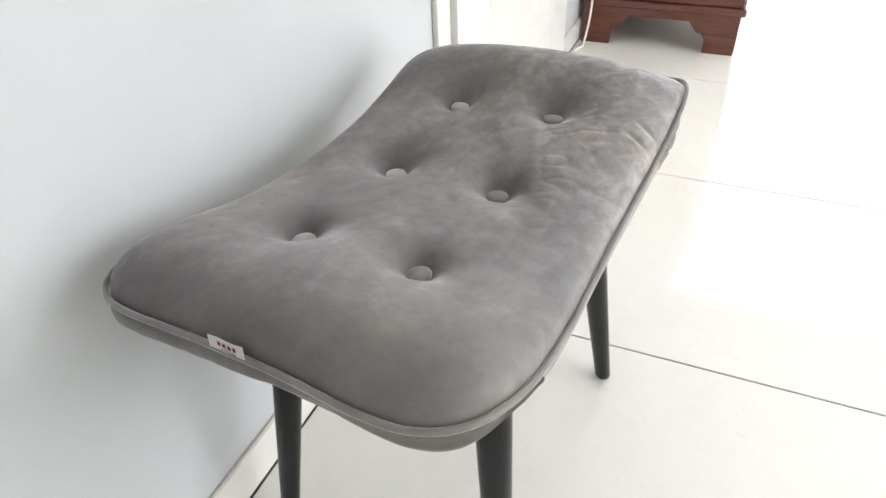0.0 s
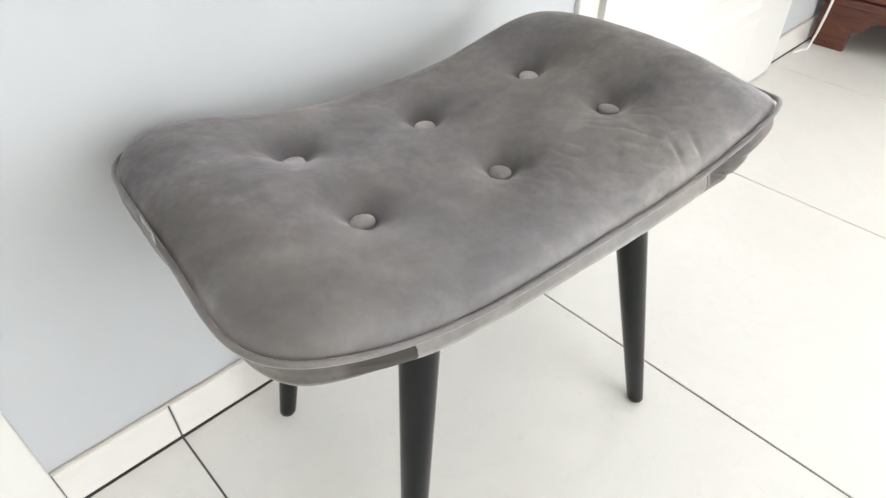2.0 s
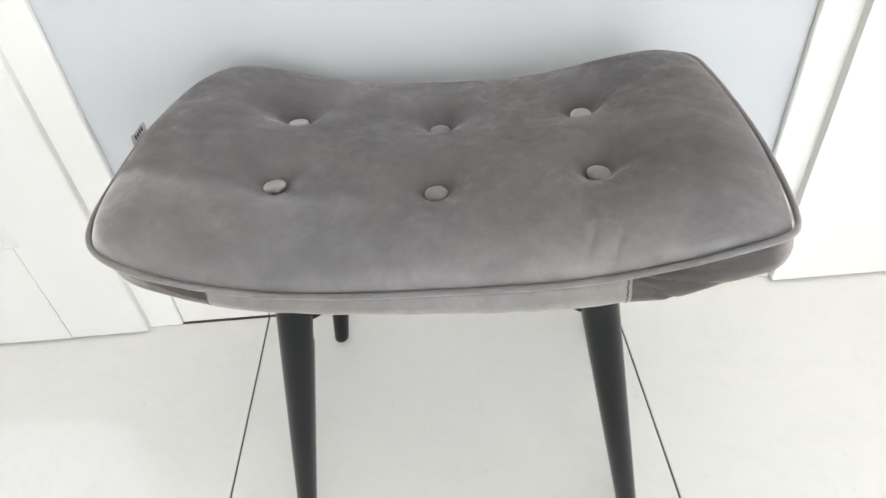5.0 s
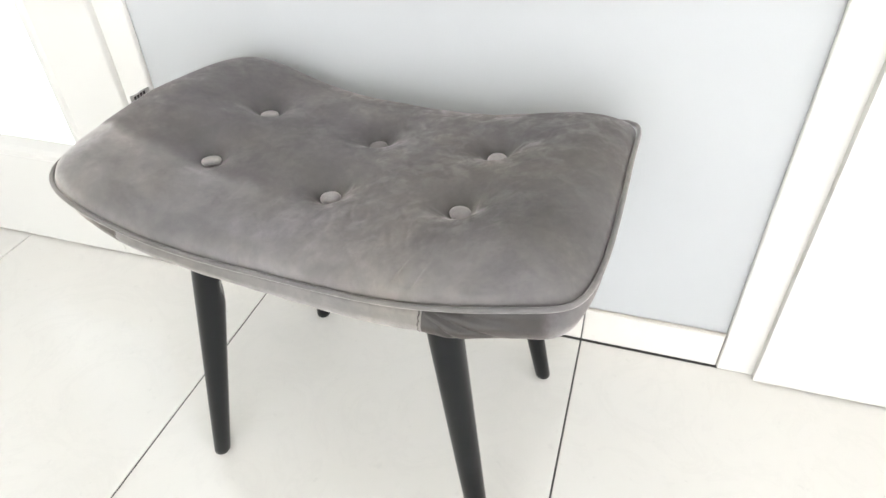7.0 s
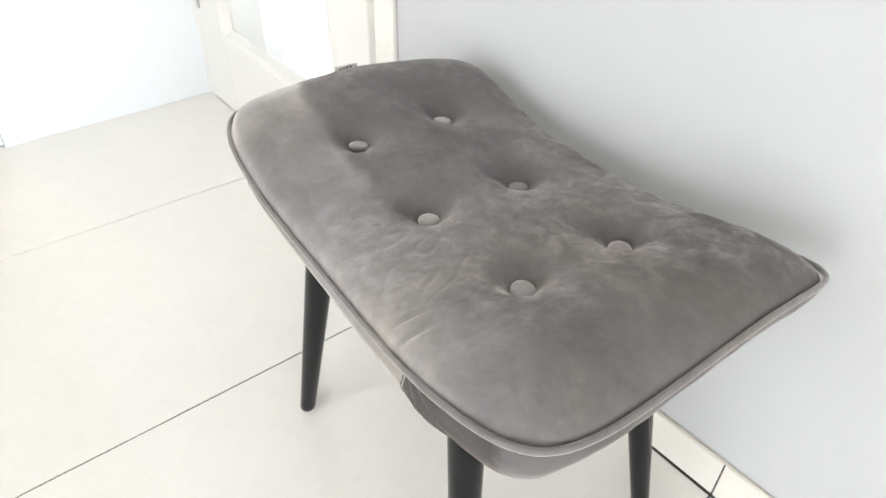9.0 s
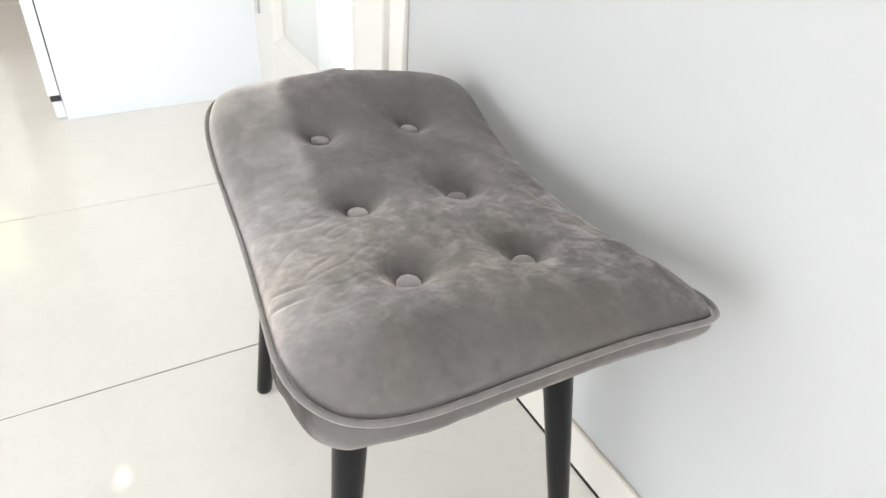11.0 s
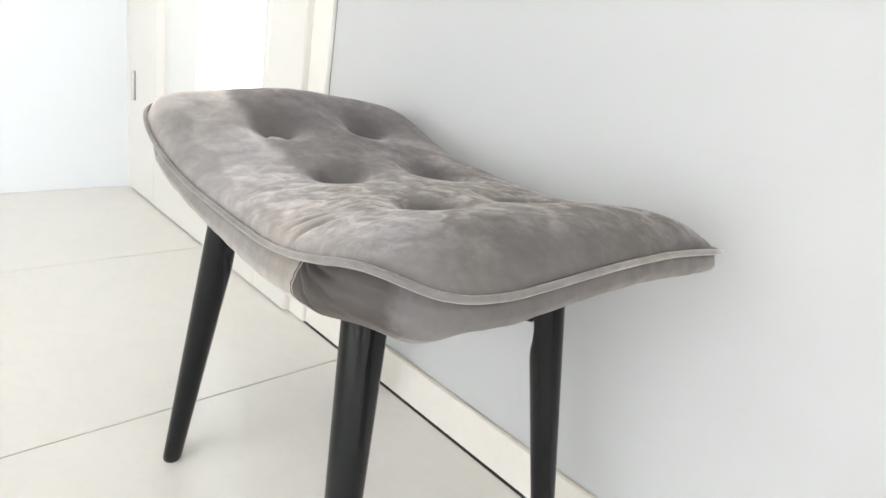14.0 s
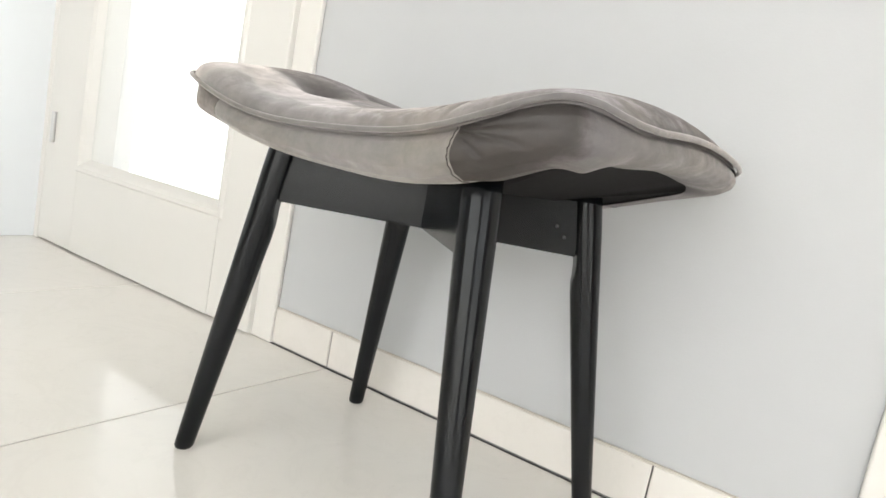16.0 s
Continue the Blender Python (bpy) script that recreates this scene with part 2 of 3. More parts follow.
def tile_material(name, rough, color=(0.735, 0.711, 0.672)):
    m, nt, bsdf = material(name)
    co = coords(nt)
    shift = nt.nodes.new("ShaderNodeObjectInfo")
    add = nt.nodes.new("ShaderNodeVectorMath")
    add.operation = "ADD"
    scaled = nt.nodes.new("ShaderNodeMath")
    scaled.operation = "MULTIPLY"
    scaled.inputs[1].default_value = 37.0
    nt.links.new(shift.outputs["Random"], scaled.inputs[0])
    nt.links.new(co, add.inputs[0])
    nt.links.new(scaled.outputs[0], add.inputs[1])
    co = add.outputs[0]
    cloud = noise_tex(nt, co, 2.6, 6, 0.6, 1.2)
    vein = noise_tex(nt, co, 7.0, 8, 0.65, 2.5)
    speck = noise_tex(nt, co, 60, 3, 0.6, 0.3)
    base = mix_color(nt, cloud, tuple(c * 0.955 for c in color), tuple(c * 1.03 for c in color))
    base = mix_color(nt, ramp(nt, vein, [(0.5, (0, 0, 0)), (0.56, (0.35, 0.35, 0.35)), (0.62, (0, 0, 0))]), base, tuple(c * 0.93 for c in color))
    base = mix_color(nt, ramp(nt, speck, [(0.66, (0, 0, 0)), (0.74, (0.4, 0.4, 0.4))]), base, tuple(c * 0.86 for c in color))
    nt.links.new(base, bsdf.inputs["Base Color"])
    r = nt.nodes.new("ShaderNodeMapRange")
    nt.links.new(vein, r.inputs["Value"])
    r.inputs["To Min"].default_value, r.inputs["To Max"].default_value = rough * 0.7, rough * 1.4
    nt.links.new(r.outputs[0], bsdf.inputs["Roughness"])
    bump(nt, bsdf, noise_tex(nt, co, 5, 2, 0.4), 0.05, 0.0015)
    return m


def glow(name, color, strength):
    m, nt, bsdf = material(name)
    bsdf.inputs["Base Color"].default_value = (*color, 1)
    bsdf.inputs["Emission Color"].default_value = (*color, 1)
    bsdf.inputs["Emission Strength"].default_value = strength
    return m


def garden_glow(name, strength):
    """Sunlit foliage out of focus, far brighter than the room."""
    m, nt, bsdf = material(name)
    co = coords(nt)
    n = noise_tex(nt, co, 7, 5, 0.7, 0.8)
    col = ramp(nt, n, [(0.38, (0.1, 0.22, 0.04)), (0.52, (0.45, 0.64, 0.22)), (0.64, (0.95, 1.0, 0.75))])
    bsdf.inputs["Base Color"].default_value = (0.1, 0.15, 0.05, 1)
    nt.links.new(col, bsdf.inputs["Emission Color"])
    bsdf.inputs["Emission Strength"].default_value = strength
    return m


def glass_material(name, rough=0.0, tint=(0.97, 0.99, 0.98)):
    m, nt, bsdf = material(name)
    bsdf.inputs["Base Color"].default_value = (*tint, 1)
    bsdf.inputs["Transmission Weight"].default_value = 1.0
    bsdf.inputs["Roughness"].default_value = rough
    bsdf.inputs["IOR"].default_value = 1.45
    return m


def wood_material(name, dark, light, rough=0.25):
    m, nt, bsdf = material(name)
    co = coords(nt)
    mp = nt.nodes.new("ShaderNodeMapping")
    mp.inputs["Scale"].default_value = (3, 3, 40)
    nt.links.new(co, mp.inputs["Vector"])
    grain = noise_tex(nt, mp.outputs[0], 2.0, 6, 0.6, 1.0)
    nt.links.new(mix_color(nt, ramp(nt, grain, [(0.3, (0, 0, 0)), (0.7, (1, 1, 1))]), dark, light), bsdf.inputs["Base Color"])
    bsdf.inputs["Roughness"].default_value = rough
    bsdf.inputs["Coat Weight"].default_value = 0.4
    bsdf.inputs["Coat Roughness"].default_value = 0.15
    bump(nt, bsdf, grain, 0.15, 0.001)
    return m


VELVET = velvet("grey_velvet", (0.068, 0.0627, 0.0607), (0.092, 0.084, 0.0805), 7.8, True, 0.0, 0.5)
# same cloth as the seat, its nap sheen put into a paler base
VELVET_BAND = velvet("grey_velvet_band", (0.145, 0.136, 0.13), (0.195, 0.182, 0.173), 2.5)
# same cloth as the seat, darkened to paint in the nap's shade
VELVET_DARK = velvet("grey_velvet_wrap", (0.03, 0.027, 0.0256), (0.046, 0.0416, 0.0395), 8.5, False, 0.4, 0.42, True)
VELVET_PIPE = velvet("grey_velvet_piping", (0.115, 0.108, 0.1045), (0.145, 0.136, 0.132), 3.6)
VELVET_BUTTON = velvet("grey_velvet_button", (0.235, 0.219, 0.21), (0.285, 0.266, 0.256), 2.0, False, 0.6)
BLACK_PAINT = plain("black_satin_paint", (0.003, 0.0036, 0.0045), 0.2, 0.28, 0.12, 5)
BLACK_CLOTH = plain("black_lining", (0.014, 0.013, 0.013), 0.95, 0.2, 0.2, 30, 900, 0.0004)
WALL_PAINT = plain("white_wall_paint", (0.452, 0.458, 0.465), 0.7, 0.25, 0.015, 2.5, 220, 0.0004)
# tone of the unseen walls, set to hold down bounced light
ROOM_PAINT = plain("greige_room_paint", (0.42, 0.41, 0.395), 0.8, 0.2, 0.03, 2.5)
CEILING_PAINT = plain("ceiling_paint", (0.8, 0.79, 0.77), 0.85, 0.2, 0.015, 2.0)
DOOR_LACQUER = plain("white_door_lacquer", (0.61, 0.596, 0.566), 0.33, 0.5, 0.015, 3, 60, 0.00015)
CASING_LACQUER = plain("white_casing_lacquer", (0.64, 0.623, 0.59), 0.35, 0.5, 0.015, 3, 60, 0.00015)
GLOSS_WHITE = plain("gloss_white_panel", (0.72, 0.75, 0.775), 0.18, 0.5, 0.01, 2)
GREY_METAL = plain("brushed_metal", (0.55, 0.55, 0.55), 0.3, 0.5, 0.05, 40, metal=1.0)
DULL_METAL = plain("dull_metal", (0.05, 0.05, 0.052), 0.5)
DARK_PLASTIC = plain("dark_plastic", (0.03, 0.03, 0.032), 0.5)
GROUT = plain("dark_grout", (0.11, 0.107, 0.102), 0.9, 0.2, 0.2, 20, 300, 0.0004)
SEALANT = plain("pale_sealant", (0.52, 0.48, 0.43), 0.7, 0.3, 0.15, 12)
TILE = tile_material("polished_tile", 0.07)
SKIRT_TILE = tile_material("skirting_tile", 0.1, (0.655, 0.628, 0.59))
MAHOGANY = wood_material("mahogany", (0.06, 0.0115, 0.0055), (0.14, 0.034, 0.016))
CABLE_WHITE = plain("white_cable_sheath", (0.75, 0.74, 0.7), 0.4)
LABEL_WHITE = plain("woven_label", (0.72, 0.7, 0.69), 0.8, 0.2, 0.06, 200, 2500, 0.0002)
LABEL_RED = plain("label_red_thread", (0.2, 0.02, 0.03), 0.8)
LABEL_GREY = plain("label_grey_thread", (0.07, 0.065, 0.065), 0.8)
CLEAR_GLASS = glass_material("clear_glass")
SKY_GLOW = glow("bright_daylight", (0.98, 0.99, 1.0), 1.3)
GARDEN_GLOW = garden_glow("sunlit_foliage", 4.0)
LAMP_GLOW = glow("lamp_glow", (1.0, 0.86, 0.66), 90.0)
PAVING = plain("pale_paving", (0.8, 0.79, 0.77), 0.8, 0.3, 0.08, 3)


# ---- mesh helpers ----
def part(name, bm, mat, parent=None, label="", smooth=False):
    mesh = bpy.data.meshes.new(name)
    bm.normal_update()
    for f in bm.faces:
        f.smooth = smooth
    bm.to_mesh(mesh)
    bm.free()
    mesh.materials.append(mat)
    ob = new(name, mesh)
    if parent:
        ob.parent = parent
    if label:
        ob["label"] = label
    return ob


def root(name, m, label, category, kind="", group=""):
    ob = new(name)
    ob.empty_display_size = 0.05
    ob.matrix_world = m
    return tagged(ob, label, category, group, kind)


def add_box(bm, lo, hi, bevel=0.0, segments=2):
    lo, hi = Vector(lo), Vector(hi)
    got = bmesh.ops.create_cube(bm, size=1.0, matrix=Matrix.Translation((lo + hi) / 2) @ Matrix.Diagonal((*(hi - lo), 1)))
    if bevel:
        edges = list({e for v in got["verts"] for e in v.link_edges})
        bmesh.ops.bevel(bm, geom=edges, offset=bevel, segments=segments, affect="EDGES", profile=0.5, clamp_overlap=True)
    return bm


def box(lo, hi, bevel=0.0, segments=2):
    return add_box(bmesh.new(), lo, hi, bevel, segments)


def lathe(bm, rings, steps=32, m=Matrix.Identity(4)):
    """Closed solid from rings of (radius, z)."""
    loops = []
    for r, z in rings:
        loops.append([bm.verts.new(m @ Vector((r * math.cos(2 * math.pi * i / steps), r * math.sin(2 * math.pi * i / steps), z))) for i in range(steps)])
    for a, b in zip(loops, loops[1:]):
        for i in range(steps):
            j = (i + 1) % steps
            bm.faces.new((a[i], a[j], b[j], b[i]))
    bm.faces.new(list(reversed(loops[0])))
    bm.faces.new(loops[-1])
    return bm


def tube(bm, points, radius, sides=8, closed=False):
    pts = [Vector(p) for p in points]
    n = len(pts)
    loops = []
    for i, p in enumerate(pts):
        a = pts[(i - 1) % n] if closed or i else p
        b = pts[(i + 1) % n] if closed or i < n - 1 else p
        d = (b - a).normalized()
        side = d.cross(Vector((0, 0, 1)))
        side = side.normalized() if side.length > 1e-4 else Vector((1, 0, 0))
        up = side.cross(d).normalized()
        loops.append([bm.verts.new(p + radius * (math.cos(2 * math.pi * k / sides) * side + math.sin(2 * math.pi * k / sides) * up)) for k in range(sides)])
    for i in range(n if closed else n - 1):
        a, b = loops[i], loops[(i + 1) % n]
        for k in range(sides):
            j = (k + 1) % sides
            bm.faces.new((a[k], a[j], b[j], b[k]))
    if not closed:
        bm.faces.new(loops[0])
        bm.faces.new(list(reversed(loops[-1])))
    bmesh.ops.recalc_face_normals(bm, faces=bm.faces[:])
    return bm


# ---- room ----
X0, X1, Y0, Y1, TOP = -3.35, 3.3, -3.5, 0.008, 2.5
WALL_T = 0.16


def structure(name, bm, mat, label="", category="", parent=None):
    ob = part(name, bm, mat, parent)
    return tagged(ob, label, category, kind="structure")


floor = structure("floor", box((X0 - 0.2, Y0 - 0.2, -0.06), (X1 + 0.2, Y1 + 0.15, -0.0022)), GROUT, "large pale polished floor tiles with dark thin joints", "floor")
structure("ceiling", box((X0 - 0.2, Y0 - 0.2, TOP), (X1 + 0.2, Y1 + 0.2, TOP + 0.1)), CEILING_PAINT, "plain white painted ceiling", "ceiling")

# the wall behind the stool, with the two door openings
D1A, D1B = -1.385, -0.47
D2A, D2B = 0.553, 1.47
DOOR_TOP = 2.06
bm = bmesh.new()
for a, b, lo in ((X0 - 0.2, D1A, -0.05), (D1B, D2A, -0.05), (D2B, X1 + 0.2, -0.05)):
    add_box(bm, (a, Y1, lo), (b, Y1 + WALL_T, TOP))
for a, b in ((D1A, D1B), (D2A, D2B)):
    add_box(bm, (a, Y1, DOOR_TOP), (b, Y1 + WALL_T, TOP))
structure("wall_north", bm, WALL_PAINT, "smooth white painted wall behind the stool", "wall")

# unseen south wall, its wide opening added for fill light from the front
bm = bmesh.new()
for lo, hi in (((X0 - 0.2, Y0 - 0.2, -0.05), (-1.0, Y0, TOP)), ((2.4, Y0 - 0.2, -0.05), (X1 + 0.2, Y0, TOP)),
               ((-1.0, Y0 - 0.2, -0.05), (2.4, Y0, 0.0)), ((-1.0, Y0 - 0.2, 2.34), (2.4, Y0, TOP))):
    add_box(bm, lo, hi)
structure("wall_south", bm, ROOM_PAINT, "plain unseen greige wall, wide window added for fill light", "wall")
# west wall with a window over the counter
bm = bmesh.new()
for lo, hi in (((X0 - 0.2, Y0, -0.05), (X0, -2.48, TOP)), ((X0 - 0.2, -0.98, -0.05), (X0, Y1, TOP)),
               ((X0 - 0.2, -2.48, -0.05), (X0, -0.98, 1.27)), ((X0 - 0.2, -2.48, 1.85), (X0, -0.98, TOP))):
    add_box(bm, lo, hi)
structure("wall_west", bm, ROOM_PAINT, "plain greige painted wall with a kitchen window", "wall")
# east wall with a wide glazed opening
bm = bmesh.new()
for lo, hi in (((X1, Y0, -0.05), (X1 + 0.2, -3.3, TOP)), ((X1, -0.45, -0.05), (X1 + 0.2, Y1, TOP)), ((X1, -3.3, 2.42), (X1 + 0.2, -0.45, TOP))):
    add_box(bm, lo, hi)
structure("wall_east", bm, WALL_PAINT, "plain white painted wall with a wide terrace opening", "wall")


def skirting_run(a, b, joints):
    edges = [a] + [j for j in joints if a < j < b] + [b]
    made = None
    for p, q in zip(edges, edges[1:]):
        bmt = box((p + 0.0012, 0.0, 0.003), (q - 0.0012, 0.0078, 0.072), 0.0012, 1)
        if made is None:
            made = tagged(part("skirting", bmt, SKIRT_TILE), "low polished tile skirting along the wall", "skirting", kind="structure")
        else:
            part("tile", bmt, SKIRT_TILE, made)
    seal = bmesh.new()
    add_box(seal, (a, 0.0022, 0.0705), (b, 0.0079, 0.0742), 0.001, 1)
    part("sealant", seal, SEALANT, made, "pale sealant bead")
    part("joint_grout", box((a, 0.003, 0.001), (b, 0.0076, 0.07)), GROUT, made)
    return made


JOINTS = [-0.894 + 0.6 * i for i in range(-4, 9)]
skirting_run(-0.447, 0.53, JOINTS)
skirting_run(1.5, X1, JOINTS)


# ---- doors ----
def casing(x_out, x_in, side_far, name, label):
    """Flat rounded casing boards round an opening: outer edges x_out and side_far."""
    c = root(name, pose(0, 0, 0), label, "door frame", "structure")
    w = abs(x_in - x_out) + 0.02
    s = 1 if x_in > x_out else -1
    lo, hi = sorted((x_out, x_out + s * w))
    part("casing_board", box((lo, -0.004, 0.0), (hi, Y1, DOOR_TOP + 0.06), 0.0035, 3), CASING_LACQUER, c)
    lo, hi = sorted((side_far, side_far - s * (w if abs(side_far) > 1.45 else 0.06)))
    part("casing_board", box((lo, -0.004, 0.0), (hi, Y1, DOOR_TOP + 0.06), 0.0035, 3), CASING_LACQUER, c)
    lo, hi = sorted((x_out, side_far))
    part("casing_head", box((lo + 0.06, -0.0035, DOOR_TOP - 0.01), (hi - 0.035, Y1 - 0.001, DOOR_TOP + 0.06), 0.0035, 3), CASING_LACQUER, c)
    lo, hi = sorted((x_out + s * 0.03, side_far - s * 0.012))
    for a, b in ((lo, lo + 0.02), (hi - 0.02, hi)):
        part("jamb", box((a, Y1 + 0.001, 0.0), (b, Y1 + WALL_T, DOOR_TOP)), CASING_LACQUER, c)
    return c


casing(-0.447, -0.502, -1.416, "door_frame_1", "white lacquered casing round the glazed door")
casing(0.53, 0.585, 1.5, "door_frame_2", "white lacquered casing round the panelled door")


def bevelled_frame(bm, x0, x1, z0, z1, w, y_out, y_in):
    """Moulding of four mitred sloped strips round a rectangle, from y_out at the outside to y_in inside."""
    profile = ((0.0, y_out), (0.15, y_out - 0.004), (0.4, y_out - 0.004), (0.65, y_out + 0.002), (1.0, y_in))
    loops = []
    for k, y in profile:
        o = k * w
        loops.append([bm.verts.new((px, y, pz)) for px, pz in ((x0 + o, z0 + o), (x1 - o, z0 + o), (x1 - o, z1 - o), (x0 + o, z1 - o))])
    for a, b in zip(loops, loops[1:]):
        for i in range(4):
            j = (i + 1) % 4
            bm.faces.new((a[i], a[j], b[j], b[i]))
    return bm


LEAF_Y0, LEAF_Y1 = -0.018, 0.022
tagged(part("trim", box((-1.4175, -0.017, 0.0), (-1.3945, -0.0045, 2.06), 0.001, 1), CASING_LACQUER), "narrow white filler strip beside the glazed door", "trim", kind="structure")
# glazed door
door1 = root("door_1", pose(0, 0, 0), "white lacquered door with a tall clear glass pane, closed", "door", "structure")
LX0, LX1, LZ0, LZ1 = -1.392, -0.502, 0.005, DOOR_TOP - 0.005
GX0, GX1, GZ0, GZ1 = -1.215, -0.637, 0.224, 1.9
for nm, lo, hi in (("stile", (LX0, LEAF_Y0, LZ0), (GX0, LEAF_Y1, LZ1)), ("stile", (GX1, LEAF_Y0, LZ0), (LX1, LEAF_Y1, LZ1)),
                   ("bottom_rail", (GX0, LEAF_Y0 + 0.0003, LZ0), (GX1, LEAF_Y1, GZ0)), ("top_rail", (GX0, LEAF_Y0 + 0.0003, GZ1), (GX1, LEAF_Y1, LZ1))):
    part(nm, box(lo, hi, 0.003 if nm == "stile" else 0.0), DOOR_LACQUER, door1)
bm = bmesh.new()
bevelled_frame(bm, GX0 - 0.012, GX1 + 0.012, GZ0 - 0.012, GZ1 + 0.012, 0.036, LEAF_Y0, 0.0)
part("glazing_bead", bm, DOOR_LACQUER, door1, "moulded white glazing bead")
pane = part("pane", box((GX0, 0.0, GZ0), (GX1, 0.005, GZ1)), CLEAR_GLASS, door1, "clear glass pane")
pane.visible_shadow = False
bm = bmesh.new()
lathe(bm, [(0.0055, 0.0), (0.006, 0.002), (0.006, 0.078), (0.0055, 0.08)], 16, Matrix.Translation((-1.353, LEAF_Y0 - 0.0045, 0.27)))
part("hinge", bm, GREY_METAL, door1, "brushed metal hinge knuckle")

# panelled door
door2 = root("door_2", pose(0, 0, 0), "white lacquered door with a sunk moulded panel, closed", "door", "structure")
RX0, RX1 = 0.585, 1.445
PX0, PX1, PZ0, PZ1 = 0.754, 1.276, 0.203, 0.95
for nm, lo, hi in (("stile", (RX0, LEAF_Y0, LZ0), (PX0, LEAF_Y1, LZ1)), ("stile", (PX1, LEAF_Y0, LZ0), (RX1, LEAF_Y1, LZ1)),
                   ("bottom_rail", (PX0, LEAF_Y0 + 0.0003, LZ0), (PX1, LEAF_Y1, PZ0)), ("middle_rail", (PX0, LEAF_Y0 + 0.0003, PZ1), (PX1, LEAF_Y1, 1.12)),
                   ("top_rail", (PX0, LEAF_Y0 + 0.0003, 1.9), (PX1, LEAF_Y1, LZ1))):
    part(nm, box(lo, hi), DOOR_LACQUER, door2)
for z0, z1 in ((PZ0, PZ1), (1.12, 1.9)):
    bm = bmesh.new()
    bevelled_frame(bm, PX0, PX1, z0, z1, 0.067, LEAF_Y0, 0.006)
    part("panel_moulding", bm, DOOR_LACQUER, door2)
    part("panel", box((PX0 + 0.063, 0.0055, z0 + 0.063), (PX1 - 0.063, 0.018, z1 - 0.063)), DOOR_LACQUER, door2)

# porch outside the glazed door
structure("porch_floor", box((-1.7, Y1 + 0.15, -0.1), (-0.15, 0.298, -0.004)), PAVING, "pale paved threshold outside the glazed door", "paving")
bm = bmesh.new()
add_box(bm, (-1.62, Y1 + WALL_T, -0.05), (-1.41, 0.235, TOP))
add_box(bm, (-0.44, Y1 + WALL_T, -0.05), (-0.2, 0.235, TOP))
structure("porch_wall", bm, CEILING_PAINT, "white side walls of the porch", "wall")
structure("backdrop", box((-1.7, 0.3, -0.29), (-0.15, 0.32, 2.6)), SKY_GLOW, "overexposed bright daylight outside", "backdrop")
structure("garden_backdrop", box((X0 - 1.52, -5.0, -0.11), (X0 - 1.5, 0.4, 3.4)), GARDEN_GLOW, "bright sunlit foliage outside the kitchen window", "backdrop")
structure("ground", box((-30, -30, -0.3), (30, 30, -0.12)), PAVING, "pale ground outside the house", "ground")


# ---- kitchen side ----
def tall_cabinet():
    c = root("tall_cabinet", pose(-1.417, 0.012, 0, 0, 0, 1.2), "glossy white tall kitchen cabinet beside the glazed door", "cabinet")
    part("body", box((-0.6, -0.59, 0.0), (0.0, -0.016, 2.1), 0.0015, 1), GLOSS_WHITE, c)
    part("door", box((-0.598, -0.622, 0.073), (-0.004, -0.593, 2.09), 0.002, 2), GLOSS_WHITE, c)
    part("plinth", box((-0.59, -0.616, 0.004), (-0.012, -0.591, 0.055)), GLOSS_WHITE, c)
    part("hinge", box((-0.03, -0.618, 0.0555), (-0.006, -0.593, 0.0725), 0.001, 1), DARK_PLASTIC, c, "dark hinge under the door")
    return c


def base_cabinet(y0):
    c = root("base_cabinet", pose(-2.77, y0, 0), "white kitchen base cabinet under the window", "cabinet", group="kitchen base cabinets")
    part("body", box((-0.56, 0.002, 0.1), (-0.02, 0.598, 0.86)), GLOSS_WHITE, c)
    part("door", box((-0.018, 0.003, 0.115), (0.0, 0.597, 0.855), 0.002, 2), GLOSS_WHITE, c)
    part("plinth", box((-0.5, 0.0, 0.0), (-0.03, 0.6, 0.1)), GLOSS_WHITE, c)
    part("handle", box((0.0, 0.15, 0.8), (0.022, 0.45, 0.81), 0.003, 2), GREY_METAL, c)
    return c


tall_cabinet()
first_base = base_cabinet(-3.2)
for i in range(1, 4):
    copy_thing(first_base, pose(-2.77, -3.2 + 0.6 * i, 0))
tagged(part("worktop", box((-3.345, -3.21, 0.862), (-2.74, -0.79, 0.9), 0.003, 2), GLOSS_WHITE), "pale worktop over the base cabinets", "worktop")


def window(name, m, w, h, panes, label):
    win = root(name, m, label, "window", "structure")
    f = 0.06
    for lo, hi in (((0, -0.03, 0), (f, 0.03, h)), ((w - f, -0.03, 0), (w, 0.03, h)), ((f, -0.029, 0), (w - f, 0.029, f)), ((f, -0.029, h - f), (w - f, 0.029, h))):
        part("window_frame", box(lo, hi, 0.004, 2), DOOR_LACQUER, win)
    step = (w - 2 * f) / panes
    for i in range(panes):
        p = part("pane", box((f + i * step + 0.004, -0.003, f - 0.002), (f + (i + 1) * step - 0.004, 0.003, h - f + 0.002)), CLEAR_GLASS, win)
        p.visible_shadow = False
        if i:
            part("mullion", box((f + i * step - 0.03, -0.028, f), (f + i * step + 0.03, 0.028, h - f)), DOOR_LACQUER, win)
    return win


window("window_1", pose(X0 - 0.08, -0.98, 1.27, 0, 0, -90), 1.5, 0.58, 2, "white framed kitchen window onto the garden")
window("window_2", pose(X1 + 0.1, -3.3, 0.0, 0, 0, 90), 2.85, 2.42, 3, "wide white framed terrace glazing")
# unseen glazing, added to go with the south fill lamp
window("window_3", pose(-1.0, Y0 - 0.1, 0.0), 3.4, 2.34, 3, "unseen white framed glazing, added for fill light")


